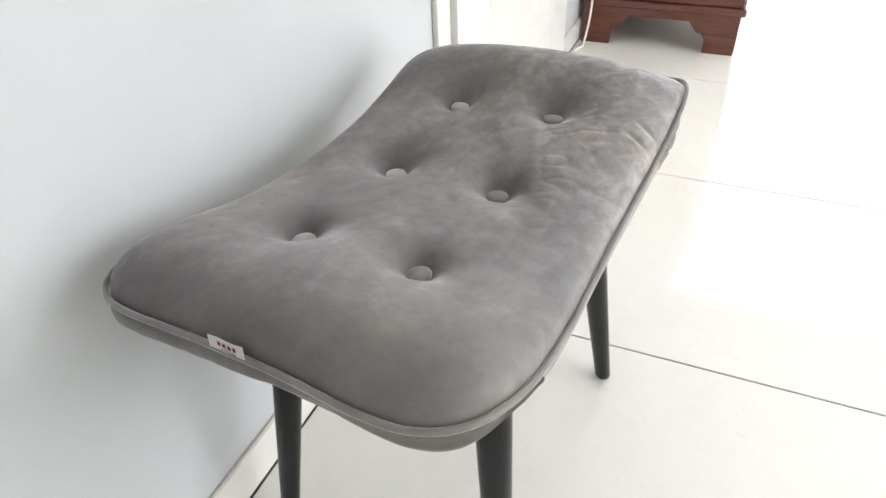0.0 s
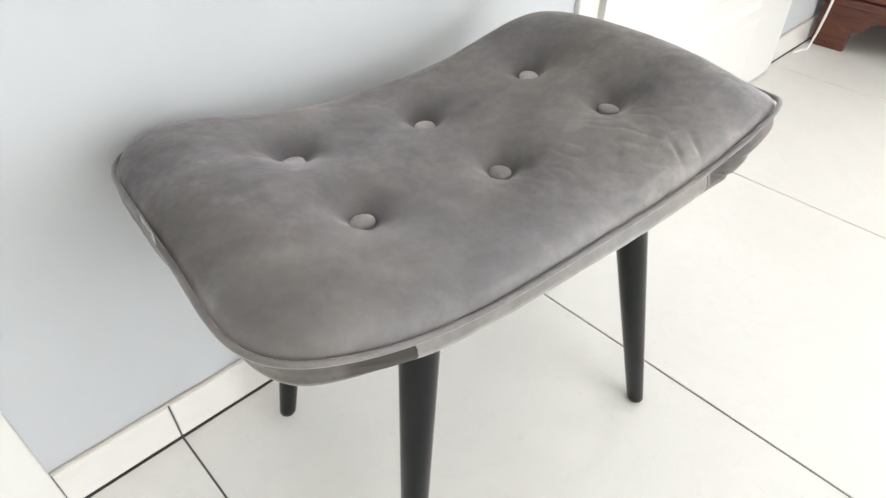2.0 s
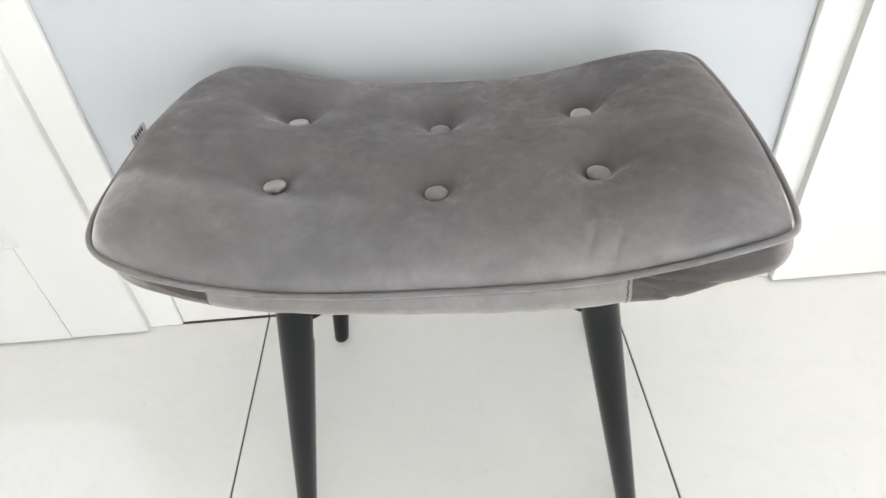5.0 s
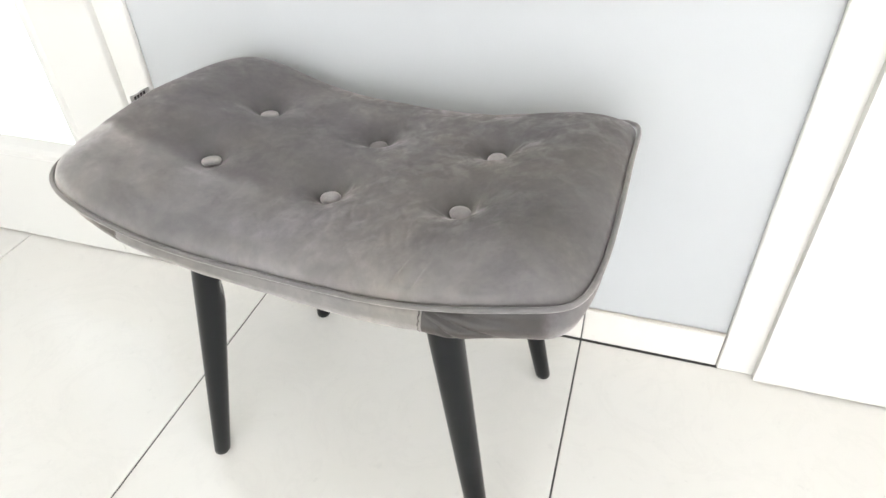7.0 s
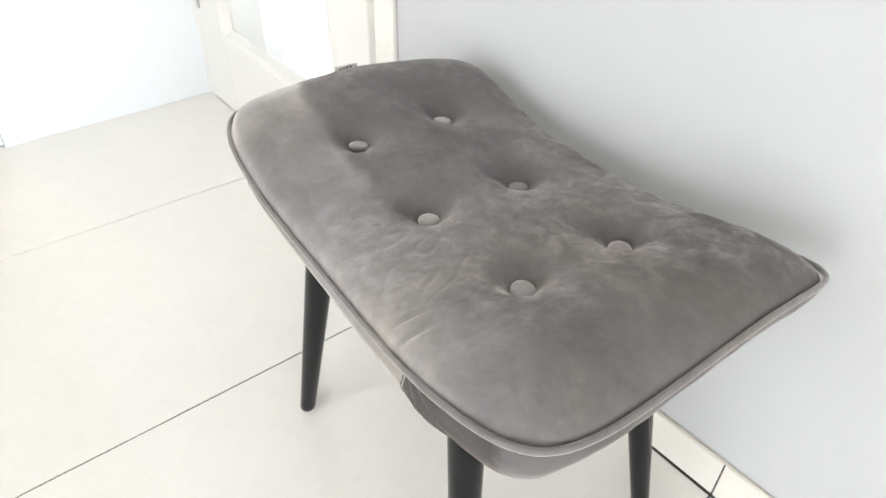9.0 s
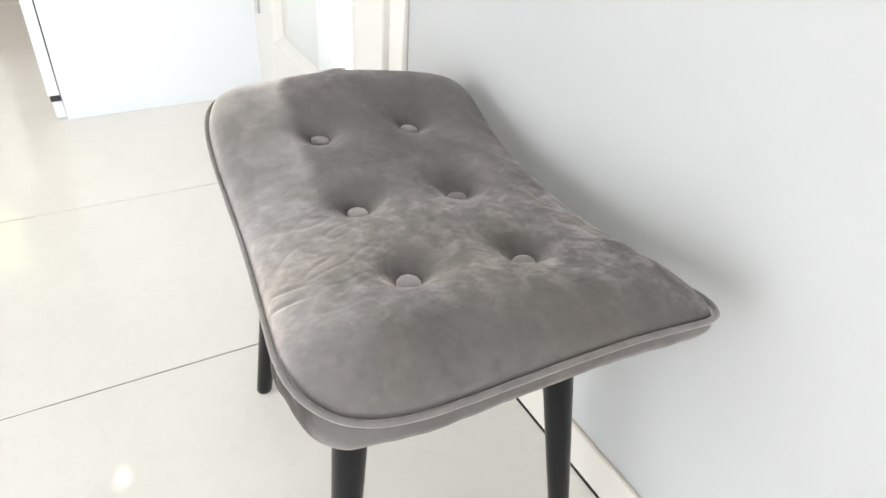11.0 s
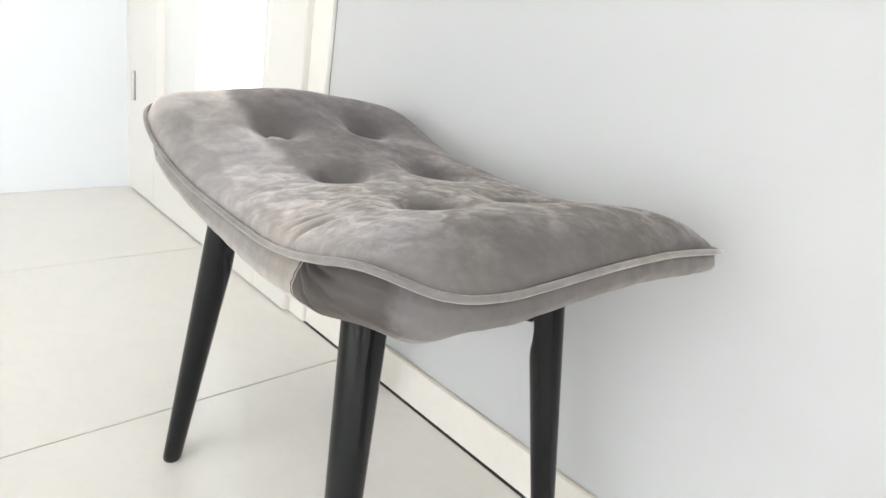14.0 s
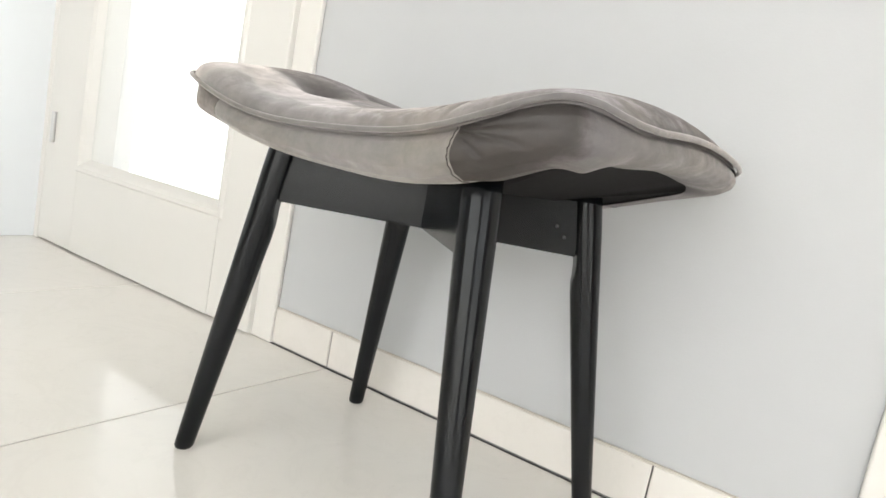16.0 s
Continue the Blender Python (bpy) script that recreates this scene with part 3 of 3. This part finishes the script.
def downlight(x, y):
    d = root("ceiling_light", pose(x, y, TOP), "small round recessed ceiling spotlight, switched on", "ceiling light", group="ceiling spots")
    bm = bmesh.new()
    lathe(bm, [(0.045, -0.004), (0.047, -0.002), (0.047, -0.0005), (0.04, -0.0002)], 32)
    part("frame", bm, GREY_METAL, d)
    bm = bmesh.new()
    lathe(bm, [(0.017, -0.006), (0.021, -0.0045), (0.021, -0.0043)], 24)
    part("diffuser", bm, LAMP_GLOW, d)
    return d


downlight(-2.19, -0.84)
downlight(-2.17, -2.9)


# ---- chest with bracket feet ----
def chest():
    c = root("chest_of_drawers", pose(1.734, -0.01, 0), "dark red mahogany chest of drawers on bracket feet", "chest")
    W, D, H = 0.9, 0.498, 0.82
    # side apron with a cut-out arch between bracket feet
    def bracket(length, m, name):
        h, foot, arch = 0.125, 0.095, 0.098
        outline = [(0, 0), (foot, 0), (foot, 0.045), (foot + 0.012, 0.06), (foot + 0.03, 0.066), (foot + 0.045, 0.085), (foot + 0.055, arch)]
        pts = outline + [(length - x, z) for x, z in reversed(outline)] + [(length, h), (0, h)]
        b = bmesh.new()
        front = [b.verts.new((x, 0, z)) for x, z in pts]
        back = [b.verts.new((x, 0.022, z)) for x, z in pts]
        b.faces.new(front)
        b.faces.new(list(reversed(back)))
        for i in range(len(pts)):
            j = (i + 1) % len(pts)
            b.faces.new((front[j], front[i], back[i], back[j]))
        bmesh.ops.recalc_face_normals(b, faces=b.faces[:])
        b.transform(m)
        part(name, b, MAHOGANY, c)
    bracket(D - 0.004, pose(0.0, -0.002, 0, 0, 0, -90), "side_bracket")
    bracket(W - 0.046, pose(0.023, -D, 0), "front_bracket")
    bracket(D - 0.004, pose(W - 0.022, -0.002, 0, 0, 0, -90), "side_bracket")
    part("base_moulding", box((-0.012, -D - 0.012, 0.126), (W + 0.012, 0.0, 0.15), 0.006, 3), MAHOGANY, c)
    part("body", box((0, -D, 0.1505), (W, 0, H - 0.03), 0.003, 2), MAHOGANY, c)
    part("top", box((-0.015, -D - 0.02, H - 0.0295), (W + 0.015, 0.0, H), 0.006, 3), MAHOGANY, c)
    for i in range(3):
        z = 0.175 + i * 0.2
        dr = part("drawer", box((0.03, -D - 0.014, z), (W - 0.03, -D - 0.0005, z + 0.18), 0.004, 2), MAHOGANY, c)
        for x in (0.22, W - 0.22):
            bm = bmesh.new()
            lathe(bm, [(0.006, 0), (0.006, 0.012), (0.014, 0.02), (0.012, 0.026), (0.004, 0.028)], 16, pose(x, -D - 0.014, z + 0.09, 90, 0, 0))
            part("knob", bm, GREY_METAL, dr)
    return c


chest()
bm = bmesh.new()
cable_pts = []
for i in range(40):
    s = i / 39
    cable_pts.append((1.675 + 0.02 * math.sin(s * 3.0), -0.03 - 0.02 * math.sin(s * 2.4) - 0.006 * math.sin(s * 9), 0.0035 + 0.8 * s ** 1.15))
tube(bm, [(1.62, -0.012, 0.0035), (1.65, -0.02, 0.0035)] + cable_pts, 0.0035, 8)
tagged(part("cable", bm, CABLE_WHITE, smooth=True), "thin white cable hanging beside the chest", "cable")


# ---- stool ----
A, B, N = 0.309, 0.210, 5.6
stool = root("stool", pose(0.0257, -0.2227, 0, 0, 0, -4.2), "grey velvet button-tufted saddle stool on black tapered legs", "stool")


# coefficients of smooth polynomials in (u, v) that bend the regular cushion to its hand-made shape
RIM_BEND = (0.0010, 0.0198, 0.0032, -0.0052, -0.0126, -0.0251, 0.0081, -0.0005, -0.0087, 0.0166, 0.0046, 0.0063, 0.0082, 0.0121, 0.0164, -0.0260, -0.0083, 0.0139, 0.0030, -0.0095, -0.0308)
LONG_BEND = (-0.0001, 0.0257, -0.0184, 0.0170, -0.0143, -0.0012, -0.0248, 0.0134, -0.0039, 0.0119, -0.0163, 0.0131, -0.0078, 0.0020, 0.0060)
DEEP_BEND = (-0.0009, 0.0008, 0.0151, 0.0009, 0.0155, 0.0331, -0.0069, -0.0012, 0.0009, -0.0148, 0.0003, -0.0063, -0.0030, -0.0167, -0.0320)
FILL_BEND = (-0.0020, -0.0180, -0.0092, 0.0327, -0.0033, 0.0109, -0.0164, -0.0208, 0.0264, 0.0137, -0.0325, 0.0128, -0.0243, -0.0093, 0.0071, 0.0155, 0.0311, -0.0378, -0.0053, -0.0220, -0.0127)


def bend(coefficients, u, v):
    total, k, degree = 0.0, 0, 0
    while k < len(coefficients):
        for j in range(degree + 1):
            total += coefficients[k] * u ** (degree - j) * v ** j
            k += 1
        degree += 1
    return total


def rim_z(u, v):
    """Height of the wavy rim: low in the middle, raised ends, a lifted front corner."""
    s = (1 - math.cos(math.pi * min(1.0, abs(u)) ** 1.5)) / 2
    right, left = max(u, 0) ** 4, max(-u, 0) ** 4
    return (0.4295 + 0.05 * s + 0.024 * u * u * v * v + 0.0152 * v * u * u - 0.0161 * u * v - 0.0021 * u
            + right * (-0.0363 * v * v + 0.0162 * v - 0.0292 * v ** 3) + left * (-0.0341 * v * v - 0.0355 * v)
            + bend(RIM_BEND, u, v))


def plan(u, v):
    """From the unit rounded square to the seat's outline in metres."""
    bow = -0.0134 if u > 0 else -0.0187
    x = A * u * (1 + bow * (1 - v * v)) * (1 - 0.0103 * v) * (1 - 0.03 * max(0.0, -u) * max(0.0, v) + 0.05 * (max(0.0, u) * max(0.0, v)) ** 3)
    y = (B * v * (1 - 0.1002 * (1 - u * u)) * (1 + 0.0583 * u * (0.5 - 0.5 * v)) * (0.953 if v > 0 else 1.0)
         * (1 - 0.05 * max(0.0, -u) ** 1.5 * max(0.0, v)) * (1 + 0.02 * (max(0.0, u) * max(0.0, v)) ** 3))
    return x + bend(LONG_BEND, u, v), y + bend(DEEP_BEND, u, v)


def rim(q, inset=0.0):
    """A point of the rim, q running from 0 to 8 along the unit square."""
    side, w = int(q // 2) % 4, (q % 2) - 1
    s, t = ((1, w), (-w, 1), (-1, -w), (w, -1))[side]
    k = 1 / (abs(s) ** N + abs(t) ** N) ** (1 / N)
    u, v = s * k, t * k
    nx, ny = math.copysign(abs(u) ** (N - 1), u) / A, math.copysign(abs(v) ** (N - 1), v) / B
    k = math.hypot(nx, ny)
    x, y = plan(u, v)
    return Vector((x - inset * nx / k, y - inset * ny / k, rim_z(u, v)))


BUTTONS = [(x, side * 0.0605 - 0.0055 - 0.025 * x) for side in (-1, 1) for x in (-0.1535, 0.0045, 0.1585)]


def top_z(u, v, r):
    x, y = plan(u, v)
    bl = max(0.0, -u) * max(0.0, v)
    z = rim_z(u, v) - 0.0025 + (0.042 - 0.001 * u * u - 0.036 * bl + 0.0075 * math.exp(-((u - 0.92) / 0.24) ** 2) * (1 - (v * v if v > 0 else v ** 4)) + bend(FILL_BEND, u, v)) * (1 - r ** (3.8 + 0.8 * bl)) ** (0.6 - 0.03 * bl)
    for bx, by in BUTTONS:
        d = math.hypot(x - bx, y - by)
        z -= 0.0255 * math.exp(-(d / 0.0205) ** 1.6) + 0.0068 * math.exp(-(d / 0.044) ** 2)
    for cx, cy in ((0.137, -0.172), (0.157, -0.18)):
        a, b = (x - cx) * 0.94 - (y - cy) * 0.34, (x - cx) * 0.34 + (y - cy) * 0.94
        z -= 0.0026 * math.exp(-(a / 0.0032) ** 2 - (b / 0.014) ** 2)
    worn = math.exp(-((x - 0.09) / 0.085) ** 2 - ((y + 0.125) / 0.045) ** 2)
    z -= 0.001 * worn * math.exp(-(noise.noise((x * 52 + y * 30, y * 26 - x * 14, 7.3)) / 0.15) ** 2)
    z += 0.0012 * (1 - r ** 6) * noise.noise((x * 16, y * 16, 1.7)) + 0.0004 * noise.noise((x * 45, y * 45, 4.1))
    return z


def cushion_top():
    nu, nv = 380, 250
    bm = bmesh.new()
    grid = []
    for j in range(nv + 1):
        row = []
        for i in range(nu + 1):
            s, t = -1 + 2 * i / nu, -1 + 2 * j / nv
            s, t = math.sin(s * math.pi / 2) * 0.5 + s * 0.5, math.sin(t * math.pi / 2) * 0.5 + t * 0.5
            r = max(abs(s), abs(t))
            k = r / ((abs(s) ** N + abs(t) ** N) ** (1 / N)) if r > 1e-6 else 0
            u, v = s * k, t * k
            groove = max(0.0, (r - 0.966) / 0.034) ** 2
            x, y = plan(u, v)
            row.append(bm.verts.new((x - 0.0014 * groove * u, y - 0.0014 * groove * v, top_z(u, v, r) - 0.0032 * groove)))
        grid.append(row)
    for j in range(nv):
        for i in range(nu):
            bm.faces.new((grid[j][i], grid[j][i + 1], grid[j + 1][i + 1], grid[j + 1][i]))
    return bm


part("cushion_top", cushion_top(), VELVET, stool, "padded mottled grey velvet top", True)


def loop_angles(n):
    """Angles spread evenly along the rim."""
    fine = [8 * i / 4000 for i in range(4001)]
    pts = [rim(a) for a in fine]
    acc = [0.0]
    for p, q in zip(pts, pts[1:]):
        acc.append(acc[-1] + (q - p).length)
    out, k = [], 0
    for i in range(n):
        want = acc[-1] * i / n
        while acc[k + 1] < want:
            k += 1
        out.append(fine[k])
    return out


ANGLES = loop_angles(640)
bm = bmesh.new()
tube(bm, [rim(a, -0.0014) + Vector((0, 0, -0.001 + 0.0004 * noise.noise((a * 9, 0, 0)))) for a in ANGLES], 0.0028, 12, True)
part("piping", bm, VELVET_PIPE, stool, "corded velvet piping round the rim", True)

BAND_KEYS = ((0.006, -0.002), (0.0078, -0.006), (0.0045, -0.0125), (0.004, -0.024), (0.006, -0.034), (0.012, -0.043), (0.026, -0.048), (0.05, -0.046))
BAND = []
for (o0, z0), (o1, z1) in zip(BAND_KEYS, BAND_KEYS[1:]):
    BAND += [(o0 + (o1 - o0) * k / 7, z0 + (z1 - z0) * k / 7) for k in range(7)]
BAND.append(BAND_KEYS[-1])


def ease(k):
    k = min(1.0, max(0.0, k))
    return k * k * (3 - 2 * k)


def band_drop(x, y):
    """How deep the side hangs, as a share of its full depth: deep at the front of the raised end, shallow round the end and behind."""
    thin = ease((0.17 - x) / 0.3) * (1 - 0.85 * min(1.0, max(0.0, (-0.19 - x) / 0.09)))
    side = 1.0 - 0.26 * thin
    if x <= 0:
        return side - 0.2 * abs(x / A) ** 6 * max(0.0, 1 - (y / 0.17) ** 2)
    if y < 0:
        side += 0.08 * ease((x - 0.166) / 0.03)
        tip = 0.68 + 0.4 * ease((-0.14 - y) / 0.055)
    else:
        side += (0.57 - side) * ease((x - 0.05) / 0.12)
        tip = 0.68 - 0.08 * ease((y - 0.1) / 0.06)
    return side + (tip - side) * ease((x - 0.2) / 0.08)


def crease(x, y, dz):
    """Pulled folds that fan out over the wrapped end from the top of its front seam."""
    s = x - 0.158 if y < 0 else 9.0
    if not 0.008 < s < 0.16:
        return 0.0
    fan = math.atan2(-dz - 0.002, s) + 0.05 * noise.noise((s * 40, dz * 60, 2.0))
    ridge = math.sin(fan * 26 + 0.6) + 0.45 * math.sin(fan * 43 + 2.0)
    fade = ease((s - 0.008) / 0.014) * (1 - ease((s - 0.035) / 0.09)) * ease((0.85 - fan) / 0.35) * ease((-dz - 0.003) / 0.004) * (1 - ease((-dz - 0.028) / 0.014))
    return fade * (0.0036 * min(0.0, ridge) + 0.0006)


def band_point(a, inset, dz):
    base = rim(a)
    end = max(0.0, abs(base.x) / A - 0.55) / 0.45
    deep = min(1.0, -dz / 0.044)
    if base.x > 0:
        end = min(1.0, max(0.0, base.x / A - 0.5) / 0.2)
        out = (0.0078 - 0.003 * ease((-0.1 - base.y) / 0.06) * ease((0.29 - base.x) / 0.05)) * end * (0.6 + 0.4 * min(1.0, max(0.0, (-0.07 - base.y) / 0.1))) * math.sin(math.pi * min(1.0, deep ** 1.5))
        p = rim(a, inset - out - crease(base.x, base.y, dz))
    else:
        p = rim(a, inset + (0.005 - 0.013 * ease((base.y + 0.12) / 0.14)) * end * math.sin(math.pi * min(1.0, deep * 1.15)))
    if base.y < 0 and abs(base.x) < 0.24:
        p.y -= 0.005 * min(1.0, (0.24 - abs(base.x)) / 0.05) * math.sin(math.pi * min(1.0, deep ** 1.6))
    soft = min(1.0, -dz / 0.012) * (1 - max(0.0, deep - 0.8) / 0.2)
    pucker = 0.0014 * noise.noise((p.x * 50, p.y * 50, dz * 40)) * soft
    gather = 0.0005 * end * soft * noise.noise((p.y * 75, dz * 60, p.x * 30))
    p.z += dz * band_drop(base.x, base.y) + pucker
    p.x += gather * (1 if p.x > 0 else -1)
    return p


def band(pick, name, mat, label):
    """One upholstery piece of the side, over the stretch of the rim that pick() chooses."""
    bm = bmesh.new()
    n = len(ANGLES)
    use = [i for i in range(n) if pick(rim(ANGLES[i])) or pick(rim(ANGLES[(i + 1) % n]))]
    cols = {}

    def col(i):
        if i not in cols:
            cols[i] = [bm.verts.new(band_point(ANGLES[i % n], o, dz)) for o, dz in BAND]
        return cols[i]
    for i in range(n):
        if pick(rim(ANGLES[i])):
            a, b = col(i), col((i + 1) % n)
            for k in range(len(BAND) - 1):
                bm.faces.new((a[k], a[k + 1], b[k + 1], b[k]))
    bmesh.ops.recalc_face_normals(bm, faces=bm.faces[:])
    return part(name, bm, mat, stool, label, True)


band(lambda p: -0.192 < p.x < 0.166 and p.y < 0, "front_band", VELVET_BAND, "brushed velvet side panel, nap sheen painted pale")
band(lambda p: -0.192 < p.x < 0.166 and p.y > 0, "back_band", VELVET_BAND, "brushed velvet side panel, nap sheen painted pale")
band(lambda p: p.x >= 0.166, "end_wrap", VELVET_DARK, "velvet wrapped round the end, nap shade painted darker")
band(lambda p: p.x <= -0.192, "end_wrap", VELVET_DARK, "velvet wrapped round the end, nap shade painted darker")


def seam(x_at, front):
    """The sewn joint between a side panel and an end wrap."""
    a = min(ANGLES, key=lambda q: abs(rim(q).x - x_at) + (9 if (rim(q).y < 0) != front else 0))
    bm = bmesh.new()
    pts = []
    for o, dz in BAND[3:46]:
        p = band_point(a, o + 0.0002, dz)
        pts.append(p + Vector((0.0006 * math.sin(dz * 900), 0, 0)))
    tube(bm, pts, 0.0007, 6)
    part("seam", bm, VELVET_DARK, stool, "sewn seam between two velvet pieces", True)


for x_at in (0.166, -0.192):
    for front in (True, False):
        seam(x_at, front)

# underside lining
bm = bmesh.new()
ring_a = [bm.verts.new(band_point(a, 0.046, -0.0415)) for a in ANGLES[::4]]
ring_b = [bm.verts.new(Vector((p.co.x * 0.5, p.co.y * 0.5, 0.396 + 0.1 * (p.co.x * 0.5) ** 2))) for p in ring_a]
for i in range(len(ring_a)):
    j = (i + 1) % len(ring_a)
    bm.faces.new((ring_a[j], ring_a[i], ring_b[i], ring_b[j]))
bm.faces.new(list(reversed(ring_b)))
part("lining", bm, BLACK_CLOTH, stool, "black cloth lining under the seat", True)


def button_at(x, y, turned):
    u, v = x / A, y / (B * 0.91)
    for _ in range(20):
        px, py = plan(u, v)
        u, v = u + 0.8 * (x - px) / A, v + 0.8 * (y - py) / B
    z = top_z(u, v, max(abs(u), abs(v)))
    bm = bmesh.new()
    lathe(bm, [(0.0095, -0.004), (0.0112, -0.001), (0.0114, 0.0006), (0.0108, 0.0018), (0.0088, 0.0028), (0.005, 0.0034), (0.0015, 0.0036)], 28)
    ob = part("button", bm, VELVET_BUTTON, stool, "small velvet-covered button", True)
    ob.matrix_local = pose(x, y, z + 0.0092, 0, 6 if x > 0.05 else (-6 if x < -0.05 else 0), turned)


for (x, y), turned in zip(BUTTONS, (-70, 10, 0, -90, 170, -100)):
    button_at(x, y, turned)

FOOT, HEAD = (0.209, 0.154), (0.141, 0.113)


def leg(sx, sy):
    """A round tapered splayed leg, its inner side cut flat for the cross board."""
    foot = Vector((0.012 + sx * FOOT[0], -0.0105 + sy * FOOT[1], 0.0))
    head = Vector((0.006 + sx * HEAD[0] + (0.002 if sx > 0 > sy else 0.0), -0.006 + sy * HEAD[1] + (0.001 if sx > 0 > sy else 0.0), 0.412))
    d = head - foot
    inward = Vector((-sx * 0.8, -sy * 0.6, 0)).normalized()
    bm = bmesh.new()
    steps, rows = 28, 34
    loops = []
    for i in range(rows + 1):
        k = i / rows
        r = 0.0119 + 0.0083 * min(1.0, k * 1.1)
        if i == 0:
            r *= 0.86
        c = foot + d * k
        row = []
        for j in range(steps):
            a = 2 * math.pi * j / steps
            o = Vector((r * math.cos(a), r * math.sin(a), 0))
            lim = 0.0125 if k > 0.78 else (0.0125 + (0.78 - k) * 0.1 if k > 0.70 else 1)
            over = o.dot(inward) - lim
            if over > 0:
                o -= inward * over
            row.append(bm.verts.new(c + o))
        loops.append(row)
        if i == 0:
            base = [bm.verts.new(foot + d * 0.008 + (v.co - foot) / 0.86) for v in row]
            loops.append(base)
    for p, q in zip(loops, loops[1:]):
        for j in range(steps):
            m = (j + 1) % steps
            bm.faces.new((p[j], p[m], q[m], q[j]))
    bm.faces.new(list(reversed(loops[0])))
    bm.faces.new(loops[-1])
    return part("leg", bm, BLACK_PAINT, stool, "", True)


for sx in (-1, 1):
    for sy in (-1, 1):
        leg(sx, sy)


def cross_board(sx, sy, lift):
    """A deep board on edge that joins two opposite legs."""
    k = 0.36 / 0.412
    end = Vector((sx * (FOOT[0] + (HEAD[0] - FOOT[0]) * k), sy * (FOOT[1] + (HEAD[1] - FOOT[1]) * k)))
    half = end.length - 0.009
    ang = math.degrees(math.atan2(end.y, end.x))
    bm = box((-half, -0.011, 0.335), (half, 0.011, 0.402 + lift), 0.0015, 1)
    bm.transform(pose(0.0065, -0.0065, 0, 0, 0, ang))
    return part("cross_board", bm, BLACK_PAINT, stool)


cross_board(1, -1, 0.0)
cross_board(1, 1, 0.0006)


def screw(x, y, z, sx):
    bm = bmesh.new()
    lathe(bm, [(0.0022, 0.0), (0.0023, 0.0005), (0.0016, 0.0009)], 12)
    ob = part("screw", bm, DULL_METAL, stool, "small dull screw head")
    ob.matrix_local = pose(x, y, z, 90, 0, sx)


turn = math.atan2(0.12, 0.152)
for along, z in ((0.152, 0.368), (0.163, 0.356)):
    screw(0.0065 + along * math.cos(turn) + 0.0112 * math.sin(turn), -0.0065 + along * math.sin(turn) - 0.0112 * math.cos(turn), z, math.degrees(turn))

# woven label sewn into the rim, leaning on the cushion
def label_point(y, h, out=0.0):
    base = min((rim(4 + 2 * i / 200) for i in range(201)), key=lambda p: abs(p.y - 0.004 - y))
    return (base.x - 0.0034 + 0.001 * h - out, 0.004 + y, base.z + 0.0005 + 0.0118 * h + 0.0006 * math.sin(y * 240))


tag = bmesh.new()
cols = [[tag.verts.new(label_point((i / 8 - 0.5) * 0.033, j / 5)) for j in range(6)] for i in range(9)]
for a, b in zip(cols, cols[1:]):
    for j in range(5):
        tag.faces.new((a[j], a[j + 1], b[j + 1], b[j]))
bmesh.ops.solidify(tag, geom=tag.faces[:], thickness=0.0007)
label_part = part("label", tag, LABEL_WHITE, stool, "small white woven label with red and grey bars")
for h0, h1, mat, a, b, n, out in ((0.45, 0.78, LABEL_RED, -0.010, 0.008, 4, 0.0009), (0.2, 0.32, LABEL_GREY, -0.009, 0.004, 7, 0.0009), (0.4, 0.8, LABEL_GREY, -0.011, 0.01, 4, -0.0009)):
    bm = bmesh.new()
    for i in range(n):
        y0 = a + (b - a) * i / n
        y1 = y0 + (b - a) / n * 0.66
        bm.faces.new([bm.verts.new(label_point(y, h, out)) for y, h in ((y0, h0), (y1, h0), (y1, h1), (y0, h1))])
    part("bar", bm, mat, label_part)

# ---- floor tiles ----
TW, TL, J = 0.6, 1.2, 0.0014
tile_mesh = None
for i in range(-6, 6):
    for j in range(3):
        x0, x1 = max(X0, -0.294 + TW * i), min(X1, -0.294 + TW * (i + 1))
        y1 = -TL * j
        y0 = max(Y0, y1 - TL)
        full = abs(x1 - x0 - TW) < 1e-6 and abs(y1 - y0 - TL) < 1e-6
        if full and tile_mesh:
            ob = new("tile", tile_mesh)
        else:
            ob = part("tile", box((-(x1 - x0) / 2 + J, -(y1 - y0) / 2 + J, -0.009), ((x1 - x0) / 2 - J, (y1 - y0) / 2 - J, 0.0), 0.0008, 1), TILE)
            if full:
                tile_mesh = ob.data
        ob.parent = floor
        ob.matrix_local = pose((x0 + x1) / 2, (y0 + y1) / 2, 0)
